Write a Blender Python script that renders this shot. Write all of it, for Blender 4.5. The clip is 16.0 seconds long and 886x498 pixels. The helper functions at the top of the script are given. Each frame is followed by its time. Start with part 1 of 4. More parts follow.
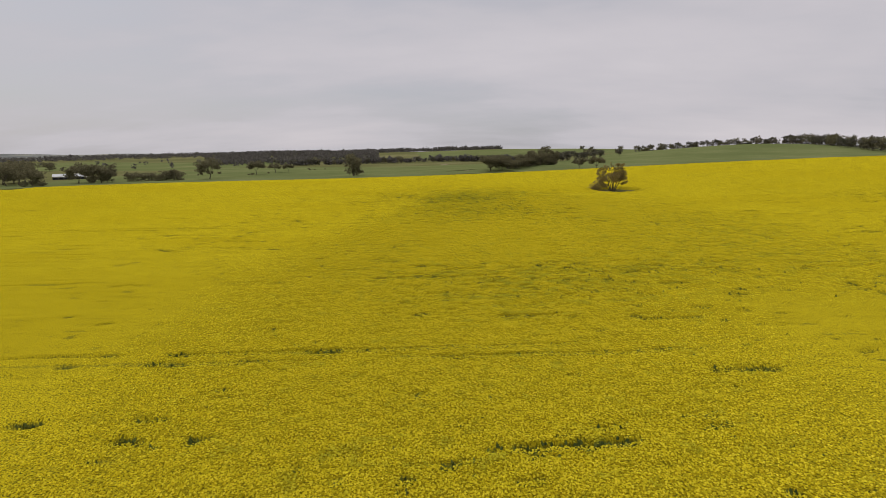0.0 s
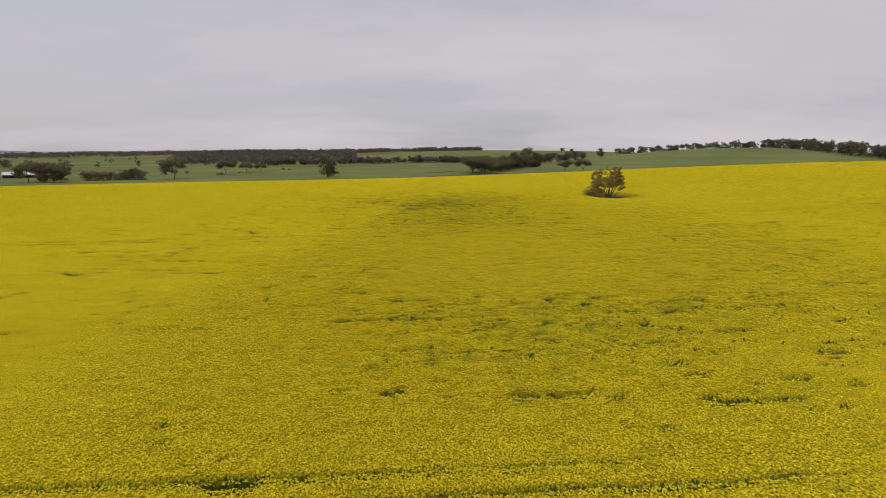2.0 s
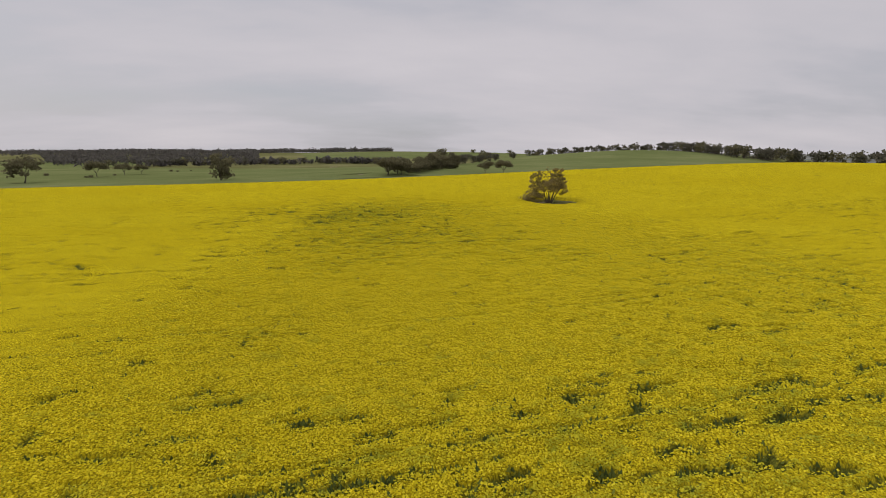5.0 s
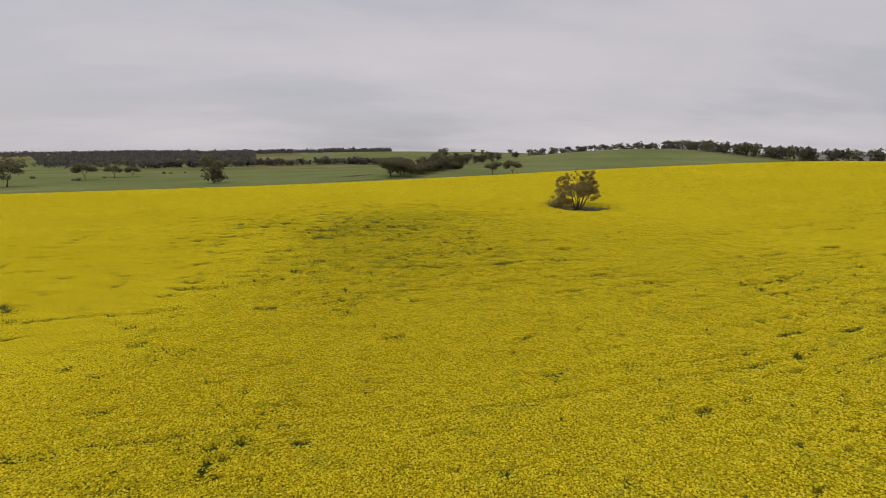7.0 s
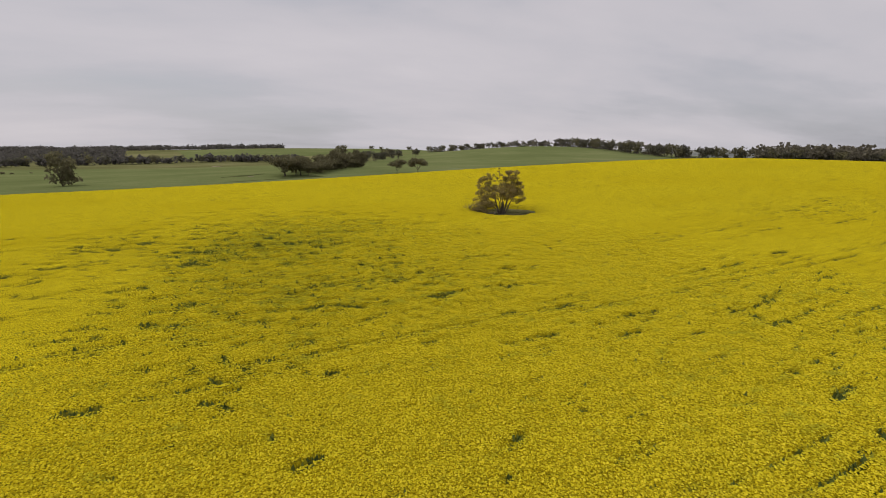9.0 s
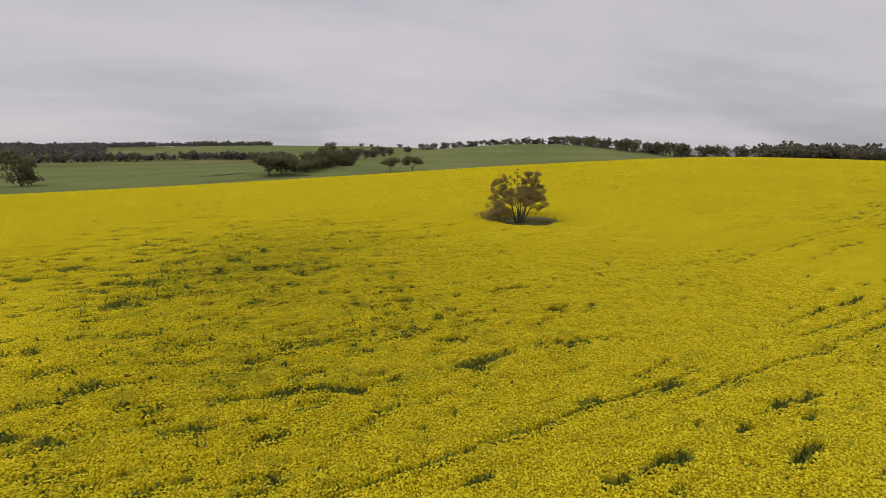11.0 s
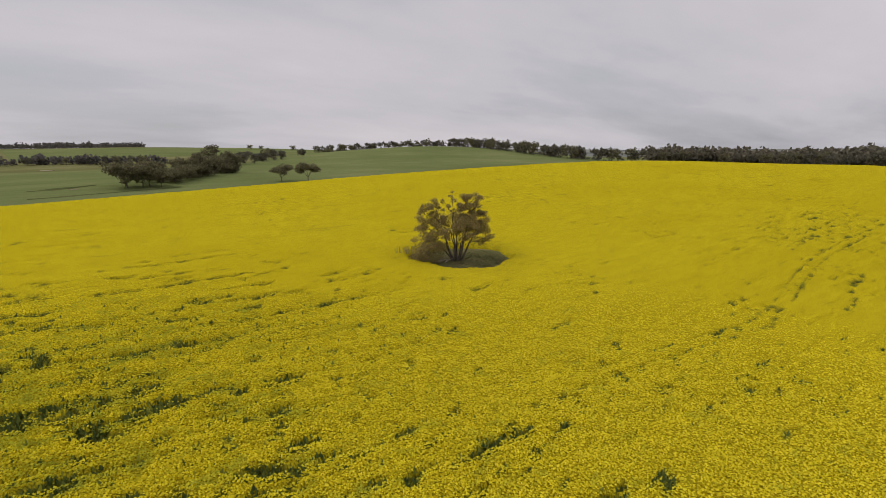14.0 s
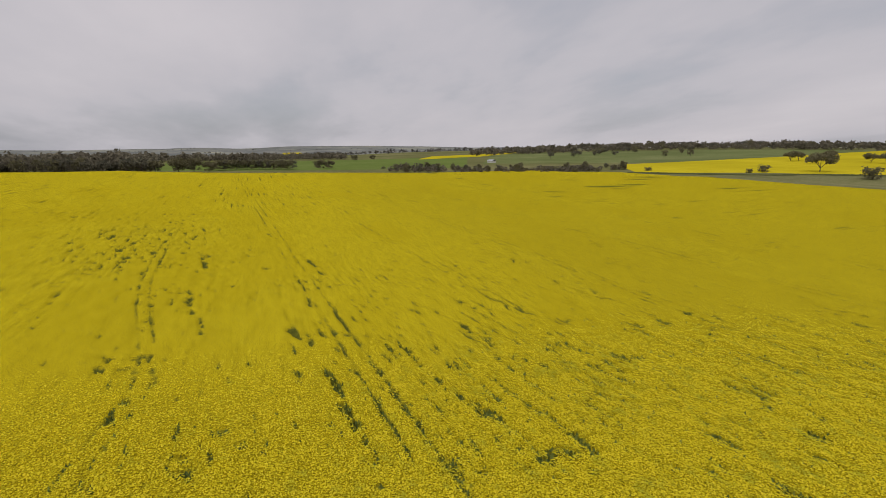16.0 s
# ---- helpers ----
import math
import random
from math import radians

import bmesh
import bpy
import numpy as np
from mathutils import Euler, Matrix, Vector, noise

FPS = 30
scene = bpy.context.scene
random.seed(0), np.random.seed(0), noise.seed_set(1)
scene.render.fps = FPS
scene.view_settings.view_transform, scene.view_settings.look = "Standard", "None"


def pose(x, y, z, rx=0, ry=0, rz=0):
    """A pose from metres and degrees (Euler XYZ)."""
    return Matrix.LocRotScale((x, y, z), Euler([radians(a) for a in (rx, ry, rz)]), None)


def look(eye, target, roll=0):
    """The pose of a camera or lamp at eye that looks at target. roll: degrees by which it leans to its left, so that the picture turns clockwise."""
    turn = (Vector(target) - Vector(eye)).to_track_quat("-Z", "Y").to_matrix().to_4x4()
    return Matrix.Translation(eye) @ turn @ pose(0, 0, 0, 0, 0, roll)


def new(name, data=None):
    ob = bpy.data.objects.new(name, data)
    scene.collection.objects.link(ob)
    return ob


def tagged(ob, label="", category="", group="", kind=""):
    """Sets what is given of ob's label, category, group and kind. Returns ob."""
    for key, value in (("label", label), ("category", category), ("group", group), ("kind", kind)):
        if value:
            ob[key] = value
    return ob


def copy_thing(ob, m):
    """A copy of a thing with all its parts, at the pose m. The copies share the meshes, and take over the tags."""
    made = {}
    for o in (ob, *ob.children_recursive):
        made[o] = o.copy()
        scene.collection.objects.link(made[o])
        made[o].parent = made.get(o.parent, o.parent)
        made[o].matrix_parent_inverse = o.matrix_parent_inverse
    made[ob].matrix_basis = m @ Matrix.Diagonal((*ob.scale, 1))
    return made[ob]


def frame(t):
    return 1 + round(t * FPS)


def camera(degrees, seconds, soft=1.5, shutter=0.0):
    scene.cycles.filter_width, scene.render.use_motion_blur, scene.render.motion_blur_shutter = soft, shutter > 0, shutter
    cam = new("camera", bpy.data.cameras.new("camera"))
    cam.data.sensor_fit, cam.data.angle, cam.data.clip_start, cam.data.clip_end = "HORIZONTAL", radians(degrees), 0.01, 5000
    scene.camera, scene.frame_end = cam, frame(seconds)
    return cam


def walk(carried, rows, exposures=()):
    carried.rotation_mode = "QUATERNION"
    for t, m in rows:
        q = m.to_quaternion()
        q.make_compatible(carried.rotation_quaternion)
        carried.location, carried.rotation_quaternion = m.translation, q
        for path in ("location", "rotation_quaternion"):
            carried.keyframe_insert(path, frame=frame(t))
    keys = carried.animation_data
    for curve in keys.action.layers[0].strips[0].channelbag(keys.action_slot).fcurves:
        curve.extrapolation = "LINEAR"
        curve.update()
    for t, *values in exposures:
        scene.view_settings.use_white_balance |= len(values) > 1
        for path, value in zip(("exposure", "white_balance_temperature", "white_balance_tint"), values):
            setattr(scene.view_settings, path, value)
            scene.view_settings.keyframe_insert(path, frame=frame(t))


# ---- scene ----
# ---------------------------------------------------------------- camera
cam = camera(83.3, 16.0, 0.85)
# seconds, x, y, z, heading, pitch, lean
ROWS = [
    (0.0, -0.21, -0.88, 17.81, 0.10, -10.44, 0.54),
    (0.5, -0.30, 3.42, 17.89, -0.01, -10.46, 0.33),
    (1.0, -0.41, 7.74, 17.96, -1.12, -10.41, 0.18),
    (1.5, -0.49, 12.08, 18.01, -1.94, -10.36, 0.10),
    (2.0, -0.53, 16.45, 17.99, -2.32, -10.37, -0.03),
    (2.5, -0.53, 20.85, 17.92, -5.61, -10.32, -0.08),
    (3.0, -0.60, 25.20, 17.87, -10.47, -10.33, -0.37),
    (5.5, -1.51, 47.04, 17.56, -12.56, -10.18, -0.20),
    (6.0, -1.72, 51.39, 17.64, -12.52, -10.13, -0.08),
    (6.5, -1.92, 55.66, 17.83, -12.67, -10.15, 0.05),
    (7.0, -2.03, 59.82, 18.08, -12.73, -10.23, 0.09),
    (7.5, -1.97, 63.88, 18.35, -16.66, -10.40, 0.25),
    (8.0, -1.59, 68.00, 18.53, -22.54, -10.62, 0.51),
    (10.5, 2.88, 90.21, 18.36, -24.97, -10.69, 0.03),
    (11.0, 4.14, 94.55, 18.56, -25.42, -10.84, 0.00),
    (11.5, 5.63, 98.80, 19.02, -25.79, -10.72, 0.07),
    (12.0, 7.21, 102.98, 19.55, -25.94, -10.51, 0.13),
    (12.5, 8.83, 107.13, 19.97, -26.35, -10.36, 0.15),
    (13.0, 10.48, 111.21, 20.20, -27.10, -10.50, 0.25),
    (13.5, 12.16, 115.10, 20.46, -32.71, -10.60, 0.32),
    (14.0, 13.82, 118.63, 20.92, -36.97, -10.78, 0.22),
    (14.5, 15.32, 121.58, 21.71, -38.37, -10.58, 0.26),
    (15.0, 16.54, 123.78, 22.74, -48.09, -10.47, 0.37),
    (15.1, 16.72, 124.03, 22.92, -56.19, -10.65, -0.17),
    (15.3, 17.02, 124.45, 23.40, -68.75, -10.56, 0.07),
    (15.5, 17.28, 124.90, 23.90, -80.18, -10.66, 0.10),
    (15.6, 17.40, 125.20, 24.15, -87.38, -10.72, 0.18),
    (16.0, 17.80, 126.30, 25.00, -110.40, -10.96, 0.15),
]
walk(cam, [(t, pose(x, y, z, 90 + pitch, 0, yaw) @ pose(0, 0, 0, 0, 0, -lean)) for t, x, y, z, yaw, pitch, lean in ROWS],
     exposures=[(0.0, 0.0), (13.0, 0.0), (14.5, -0.03), (15.5, -0.07), (16.0, -0.08)])


# ---------------------------------------------------------------- node helpers
def node(nt, kind, inputs=None):
    n = nt.nodes.new(kind)
    for key, value in (inputs or {}).items():
        if isinstance(value, bpy.types.NodeSocket):
            nt.links.new(value, n.inputs[key])
        else:
            n.inputs[key].default_value = value
    return n


def ramp(nt, fac, stops):
    n = nt.nodes.new("ShaderNodeValToRGB")
    el = n.color_ramp.elements
    while len(el) < len(stops):
        el.new(0.5)
    for e, (p, c) in zip(el, stops):
        e.position = p
        e.color = (*c, 1)
    nt.links.new(fac, n.inputs[0])
    return n.outputs[0]


def noise_at(nt, vector, scale, detail=4.0, rough=0.55):
    return node(nt, "ShaderNodeTexNoise", {"Vector": vector, "Scale": scale, "Detail": detail, "Roughness": rough}).outputs[0]


def mixed(nt, fac, a, b, blend="MIX"):
    n = nt.nodes.new("ShaderNodeMix")
    n.data_type, n.blend_type = "RGBA", blend
    for i, v in ((0, fac), (6, a), (7, b)):
        if isinstance(v, bpy.types.NodeSocket):
            nt.links.new(v, n.inputs[i])
        elif i == 0:
            n.inputs[i].default_value = v
        else:
            n.inputs[i].default_value = (*v, 1)
    return n.outputs[2]


def math_node(nt, op, a, b=0.0, clamp=False):
    n = nt.nodes.new("ShaderNodeMath")
    n.operation, n.use_clamp = op, clamp
    for i, v in ((0, a), (1, b)):
        if isinstance(v, bpy.types.NodeSocket):
            nt.links.new(v, n.inputs[i])
        else:
            n.inputs[i].default_value = v
    return n.outputs[0]


# ---------------------------------------------------------------- light
SUN_EL, SUN_AZ = 52.0, -45.0          # degrees above the horizon; degrees east of north
world = bpy.data.worlds.new("overcast_sky")
scene.world = world
world.use_nodes = True
nt = world.node_tree
nt.nodes.clear()
sky = node(nt, "ShaderNodeTexSky")
sky.sky_type, sky.sun_disc, sky.dust_density = "NISHITA", False, 3.0
sky.sun_elevation, sky.sun_rotation = radians(SUN_EL), radians(SUN_AZ)
blue = mixed(nt, 1.0, sky.outputs[0], (0.075, 0.075, 0.075), "MULTIPLY")
way = node(nt, "ShaderNodeTexCoord").outputs["Generated"]
sep = node(nt, "ShaderNodeSeparateXYZ", {0: way})
up = math_node(nt, "ADD", math_node(nt, "MAXIMUM", sep.outputs[2], 0.0), 0.20)
flat = node(nt, "ShaderNodeCombineXYZ", {0: math_node(nt, "DIVIDE", sep.outputs[0], up), 1: math_node(nt, "DIVIDE", sep.outputs[1], up), 2: 0.0}).outputs[0]
turned = node(nt, "ShaderNodeMapping", {"Vector": flat, "Rotation": (0, 0, radians(28)), "Scale": (0.58, 1.05, 1.0), "Location": (3.1, 1.7, 0)}).outputs[0]
big = noise_at(nt, turned, 0.55, 5.0, 0.52)
small = noise_at(nt, turned, 1.9, 6.0, 0.6)
veil = math_node(nt, "ADD", math_node(nt, "MULTIPLY", big, 0.84), math_node(nt, "MULTIPLY", small, 0.16))
cloud = ramp(nt, veil, [(0.32, (0.49, 0.495, 0.545)), (0.46, (0.53, 0.515, 0.555)), (0.55, (0.59, 0.56, 0.595)), (0.66, (0.655, 0.615, 0.645))])
cover = ramp(nt, veil, [(0.36, (0.66, 0.66, 0.66)), (0.50, (0.94, 0.94, 0.94))])
both = mixed(nt, cover, blue, cloud)
# an overcast sky is brighter overhead than low down
zenith = ramp(nt, sep.outputs[2], [(0.28, (1.0, 1.0, 1.0)), (0.95, (1.9, 1.9, 1.9))])
both = mixed(nt, 1.0, both, zenith, "MULTIPLY")
back = node(nt, "ShaderNodeBackground", {"Color": both, "Strength": 1.0})
nt.links.new(back.outputs[0], node(nt, "ShaderNodeOutputWorld").inputs[0])

sun = new("sun", bpy.data.lights.new("sun", "SUN"))
sun.data.energy, sun.data.angle, sun.data.color = 1.35, radians(14), (1.0, 0.95, 0.86)
a, e = radians(SUN_AZ), radians(SUN_EL)
sun.matrix_world = look(Vector((math.sin(a) * math.cos(e), math.cos(a) * math.cos(e), math.sin(e))) * 300, (0, 0, 0))


# ---------------------------------------------------------------- materials
def material(name):
    m = bpy.data.materials.new(name)
    m.use_nodes = True
    t = m.node_tree
    b = t.nodes["Principled BSDF"]
    b.inputs["Specular IOR Level"].default_value = 0.0
    return m, t, b


def place(t):
    return node(t, "ShaderNodeNewGeometry").outputs["Position"]


def bump(t, b, height, strength, distance):
    n = node(t, "ShaderNodeBump", {"Height": height, "Strength": strength, "Distance": distance})
    t.links.new(n.outputs[0], b.inputs["Normal"])


def field_material(name, low, mid, high, grain=0.6, patch=0.012, rough=0.9, row_turn=0.0):
    """Pasture or young crop: broad patches, drill rows and fine tufts."""
    m, t, b = material(name)
    p = place(t)
    n1 = noise_at(t, p, patch, 5.0, 0.6)
    stretch = node(t, "ShaderNodeMapping", {"Vector": p, "Rotation": (0, 0, radians(row_turn)), "Scale": (0.02, 0.22, 0.1)}).outputs[0]
    n2 = noise_at(t, stretch, 1.0, 3.0, 0.6)
    n3 = noise_at(t, p, grain, 3.0, 0.7)
    f = math_node(t, "ADD", math_node(t, "MULTIPLY", n1, 0.55), math_node(t, "ADD", math_node(t, "MULTIPLY", n2, 0.25), math_node(t, "MULTIPLY", n3, 0.20)))
    t.links.new(ramp(t, f, [(0.36, low), (0.5, mid), (0.64, high)]), b.inputs["Base Color"])
    b.inputs["Roughness"].default_value = rough
    bump(t, b, n3, 0.6, 0.3)
    return m


MAT_PASTURE = field_material("pasture", (0.098, 0.098, 0.040), (0.135, 0.134, 0.054), (0.20, 0.188, 0.092), patch=0.006)
MAT_CROP = field_material("young_cereal_crop", (0.100, 0.118, 0.043), (0.129, 0.149, 0.056), (0.180, 0.190, 0.082), patch=0.010, row_turn=8)
MAT_CROP_BRIGHT = field_material("bright_green_crop", (0.100, 0.135, 0.032), (0.120, 0.158, 0.040), (0.145, 0.175, 0.055), patch=0.008, row_turn=60)
MAT_CANOLA_FAR = field_material("far_canola", (0.34, 0.28, 0.016), (0.42, 0.345, 0.016), (0.49, 0.40, 0.022), patch=0.010, row_turn=60)
MAT_RANK = field_material("rank_grass", (0.058, 0.066, 0.026), (0.082, 0.090, 0.034), (0.12, 0.118, 0.052), patch=0.08)
# wooded farmland far off: paler and greyer, distance haze mixed into the base colour
MAT_FAR_HAZED = field_material("hazed_distant_farmland", (0.105, 0.110, 0.104), (0.165, 0.170, 0.158), (0.28, 0.272, 0.21), grain=0.012, patch=0.0045)
MAT_TRACK = field_material("pale_dirt", (0.16, 0.14, 0.09), (0.24, 0.20, 0.13), (0.32, 0.28, 0.19), patch=0.08)
MAT_GRASS = field_material("shaded_grass", (0.085, 0.082, 0.034), (0.125, 0.118, 0.048), (0.19, 0.165, 0.075), grain=2.5, patch=0.25)


def attribute(t, name):
    n = node(t, "ShaderNodeAttribute")
    n.attribute_name = name
    return n.outputs["Fac"]


def canopy_material():
    m, t, b = material("canola_canopy")
    p = place(t)
    gap, tone = attribute(t, "gap"), attribute(t, "tone")
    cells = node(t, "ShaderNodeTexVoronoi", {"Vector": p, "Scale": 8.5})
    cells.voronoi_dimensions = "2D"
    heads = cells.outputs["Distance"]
    tufts = noise_at(t, p, 3.6, 4.0, 0.7)
    stretch = node(t, "ShaderNodeMapping", {"Vector": p, "Scale": (0.16, 1.5, 0.3)}).outputs[0]
    rows = noise_at(t, stretch, 1.0, 4.0, 0.6)
    f = math_node(t, "ADD", math_node(t, "MULTIPLY", tufts, 0.38), math_node(t, "MULTIPLY", rows, 0.62))
    yellow = ramp(t, f, [(0.32, (0.36, 0.29, 0.008)), (0.44, (0.72, 0.565, 0.013)), (0.60, (0.83, 0.655, 0.016))])
    # cell borders darkened: the shade between flower heads, painted into the yellow
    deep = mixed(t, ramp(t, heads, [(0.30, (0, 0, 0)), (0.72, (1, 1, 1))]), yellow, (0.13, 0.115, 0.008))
    toned = mixed(t, tone, deep, (0.44, 0.33, 0.005))
    # young plants flower later and stay greener
    toned = mixed(t, math_node(t, "MULTIPLY", attribute(t, "lime"), 0.75), toned, (0.27, 0.25, 0.018))
    # between single flower heads the stalks and upper leaves show
    stalks = ramp(t, tufts, [(0.35, (0.15, 0.13, 0.012)), (0.65, (0.25, 0.21, 0.015))])
    toned = mixed(t, attribute(t, "stalk"), toned, stalks)
    leaf = ramp(t, tufts, [(0.35, (0.060, 0.068, 0.014)), (0.65, (0.16, 0.160, 0.022))])
    fine = noise_at(t, p, 3.2, 3.0, 0.7)
    ragged = math_node(t, "ADD", gap, math_node(t, "MULTIPLY", math_node(t, "SUBTRACT", fine, 0.5), 0.6))
    # leaf colour in the gaps; low threshold also paints their walls dark, as shaded
    thin = ramp(t, ragged, [(0.13, (0, 0, 0)), (0.46, (1, 1, 1))])
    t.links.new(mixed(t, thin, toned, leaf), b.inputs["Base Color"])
    b.inputs["Roughness"].default_value = 0.85
    h = math_node(t, "SUBTRACT", math_node(t, "MULTIPLY", tufts, 0.8), math_node(t, "MULTIPLY", heads, 0.9))
    bump(t, b, h, 0.55, 0.22)
    return m


def island_material(name, stops, rough=0.8, through_light=0.0, broad=0.35, late=None):
    """Leaves and petals: each piece has its own tint."""
    m, t, b = material(name)
    r = node(t, "ShaderNodeNewGeometry").outputs["Random Per Island"]
    col = ramp(t, r, stops)
    n = noise_at(t, place(t), 0.22, 2.0)
    col = mixed(t, ramp(t, n, [(0.35, (0, 0, 0)), (0.7, (broad, broad, broad))]), col, stops[0][1])
    if late:
        col = mixed(t, attribute(t, "lime"), col, late)
    t.links.new(col, b.inputs["Base Color"])
    b.inputs["Roughness"].default_value = rough
    if through_light:
        tr = node(t, "ShaderNodeBsdfTranslucent", {"Color": col})
        mix = node(t, "ShaderNodeMixShader", {0: through_light, 1: b.outputs[0], 2: tr.outputs[0]})
        t.links.new(mix.outputs[0], t.nodes["Material Output"].inputs[0])
    return m


MAT_CANOPY = canopy_material()
MAT_PETAL = island_material("canola_flower", [(0.0, (0.36, 0.305, 0.016)), (0.2, (0.635, 0.538, 0.022)), (0.6, (0.78, 0.66, 0.028)), (1.0, (0.88, 0.75, 0.048))], 0.9, 0.30, 0.04, late=(0.40, 0.41, 0.04))
MAT_CANOLA_LEAF = island_material("canola_leaf", [(0.0, (0.070, 0.095, 0.026)), (0.5, (0.140, 0.170, 0.042)), (0.85, (0.24, 0.265, 0.05)), (1.0, (0.48, 0.42, 0.02))], 0.7, 0.2)
MAT_RING_GRASS = island_material("ring_grass", [(0.0, (0.085, 0.090, 0.034)), (0.5, (0.13, 0.13, 0.052)), (1.0, (0.22, 0.19, 0.09))], 0.9, 0.2)
MAT_STRAW = island_material("straw", [(0.0, (0.22, 0.19, 0.10)), (1.0, (0.42, 0.36, 0.20))], 0.9)
MAT_LEAF_LONE = island_material("lone_gum_leaf", [(0.0, (0.18, 0.142, 0.060)), (0.4, (0.29, 0.232, 0.098)), (0.8, (0.40, 0.318, 0.135)), (1.0, (0.50, 0.395, 0.168))], 0.9, 0.45)
MAT_LEAF = island_material("gum_leaf", [(0.0, (0.115, 0.106, 0.062)), (0.5, (0.178, 0.163, 0.092)), (1.0, (0.25, 0.225, 0.128))], 0.9, 0.45)
MAT_LEAF_DARK = island_material("woodland_leaf", [(0.0, (0.092, 0.088, 0.066)), (0.5, (0.138, 0.130, 0.094)), (1.0, (0.20, 0.186, 0.132))], 0.9, 0.4)
MAT_LEAF_WARM = island_material("warm_woodland_leaf", [(0.0, (0.115, 0.102, 0.075)), (0.5, (0.165, 0.147, 0.105)), (1.0, (0.23, 0.205, 0.145))], 0.9, 0.4)
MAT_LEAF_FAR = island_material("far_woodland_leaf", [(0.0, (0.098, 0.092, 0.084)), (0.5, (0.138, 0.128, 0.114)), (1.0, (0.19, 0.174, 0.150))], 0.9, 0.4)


def bark_material():
    m, t, b = material("gum_bark")
    p = node(t, "ShaderNodeMapping", {"Vector": place(t), "Scale": (3.0, 3.0, 0.7)}).outputs[0]
    n = noise_at(t, p, 1.6, 5.0, 0.65)
    t.links.new(ramp(t, n, [(0.3, (0.05, 0.042, 0.033)), (0.5, (0.11, 0.092, 0.073)), (0.72, (0.24, 0.205, 0.165))]), b.inputs["Base Color"])
    b.inputs["Roughness"].default_value = 0.85
    bump(t, b, n, 0.6, 0.05)
    return m


MAT_BARK = bark_material()


def painted(name, colour, rough=0.6, metal=0.0, wear=0.25):
    m, t, b = material(name)
    n = noise_at(t, place(t), 0.5, 5.0, 0.65)
    dirty = tuple(c * 0.6 for c in colour)
    t.links.new(ramp(t, n, [(0.3, dirty), (0.3 + wear, colour)]), b.inputs["Base Color"])
    b.inputs["Roughness"].default_value, b.inputs["Metallic"].default_value = rough, metal
    return m


MAT_DEAD = painted("bleached_wood", (0.42, 0.36, 0.28), 0.9)
MAT_ROOF = painted("zinc_roof", (0.42, 0.43, 0.44), 0.45, 0.1)
MAT_WALL = painted("pale_wall", (0.62, 0.60, 0.55), 0.8)
# near-black paint for the shade inside the open bays
MAT_BAY_SHADE = painted("bay_shade", (0.045, 0.045, 0.05), 0.7)
MAT_POST = painted("weathered_post", (0.16, 0.14, 0.11), 0.9)


# ---------------------------------------------------------------- land form
LAND = (3.542, 1.242, 8.002, 0.08, -3.253, 5.098, -0.007, 3.418, 7.49, -6.632, 0.409, -1.517, -2.168, 3.518, -4.946)
CROP_TALL = 1.2


def canopy_z(x, y):
    """Height of the canola's top over the paddock: a gently rolling rise."""
    u, v = np.tanh(np.asarray(x) / 440) * 2.2, np.tanh((np.asarray(y) - 120) / 440) * 2.2
    terms = (1 + 0 * u, u, v, u * u, u * v, v * v, u**3, u * u * v, u * v * v, v**3, u**4, u**3 * v, u * u * v * v, u * v**3, v**4)
    crest = 1.8 * np.exp(-(((np.asarray(x) - 405) / 70) ** 2) - ((np.asarray(y) - 90) / 80) ** 2)
    for cx, cy, wx, wy, h in ((426, -41, 90, 75, -2.0), (313, -148, 75, 60, 1.4), (434, 264, 80, 55, -1.1), (285, 296, 75, 45, 1.0), (432, -122, 75, 60, -1.5)):
        crest = crest + h * np.exp(-(((np.asarray(x) - cx) / wx) ** 2) - ((np.asarray(y) - cy) / wy) ** 2)
    return sum(c * k for c, k in zip(LAND, terms)) + crest


def border_y(x):
    """The paddock's northern edge."""
    q = np.asarray(x) / 100
    return 307.5 + 36.7 * q - 13.6 * q * q


def southeast(x, y):
    return (np.asarray(x) - 18) * 0.233 - (np.asarray(y) - 126) * 0.972


def smooth(a, b, v):
    q = np.clip((np.asarray(v, float) - a) / (b - a), 0, 1)
    return q * q * (3 - 2 * q)


class Lattice:
    """Smooth value noise for whole arrays, 0 to 1."""

    def __init__(self, seed):
        self.table = np.random.default_rng(seed).random((256, 256))

    def __call__(self, x, y):
        x, y = np.asarray(x, float), np.asarray(y, float)
        i, j = np.floor(x).astype(int), np.floor(y).astype(int)
        u, v = x - i, y - j
        u, v = u * u * (3 - 2 * u), v * v * (3 - 2 * v)
        t = self.table
        a, b = t[i % 256, j % 256], t[(i + 1) % 256, j % 256]
        c, d = t[i % 256, (j + 1) % 256], t[(i + 1) % 256, (j + 1) % 256]
        return (a * (1 - u) + b * u) * (1 - v) + (c * (1 - u) + d * u) * v


LAT = [Lattice(s) for s in range(1, 9)]

# centre x, y, turn (degrees east of north of its long axis), half length, half width, height
HILLS = ((505, 775, 37.5, 230, 145, 21.5), (250, 1280, 90, 380, 240, 15.5), (-550, 1900, 90, 750, 520, 33), (900, 2000, 90, 700, 450, 22),
         (878, -928, 45, 430, 430, 27), (1779, -665, 90, 420, 360, 18), (-1500, 300, 0, 800, 500, 8), (60, 372, 90, 120, 80, 4.4))


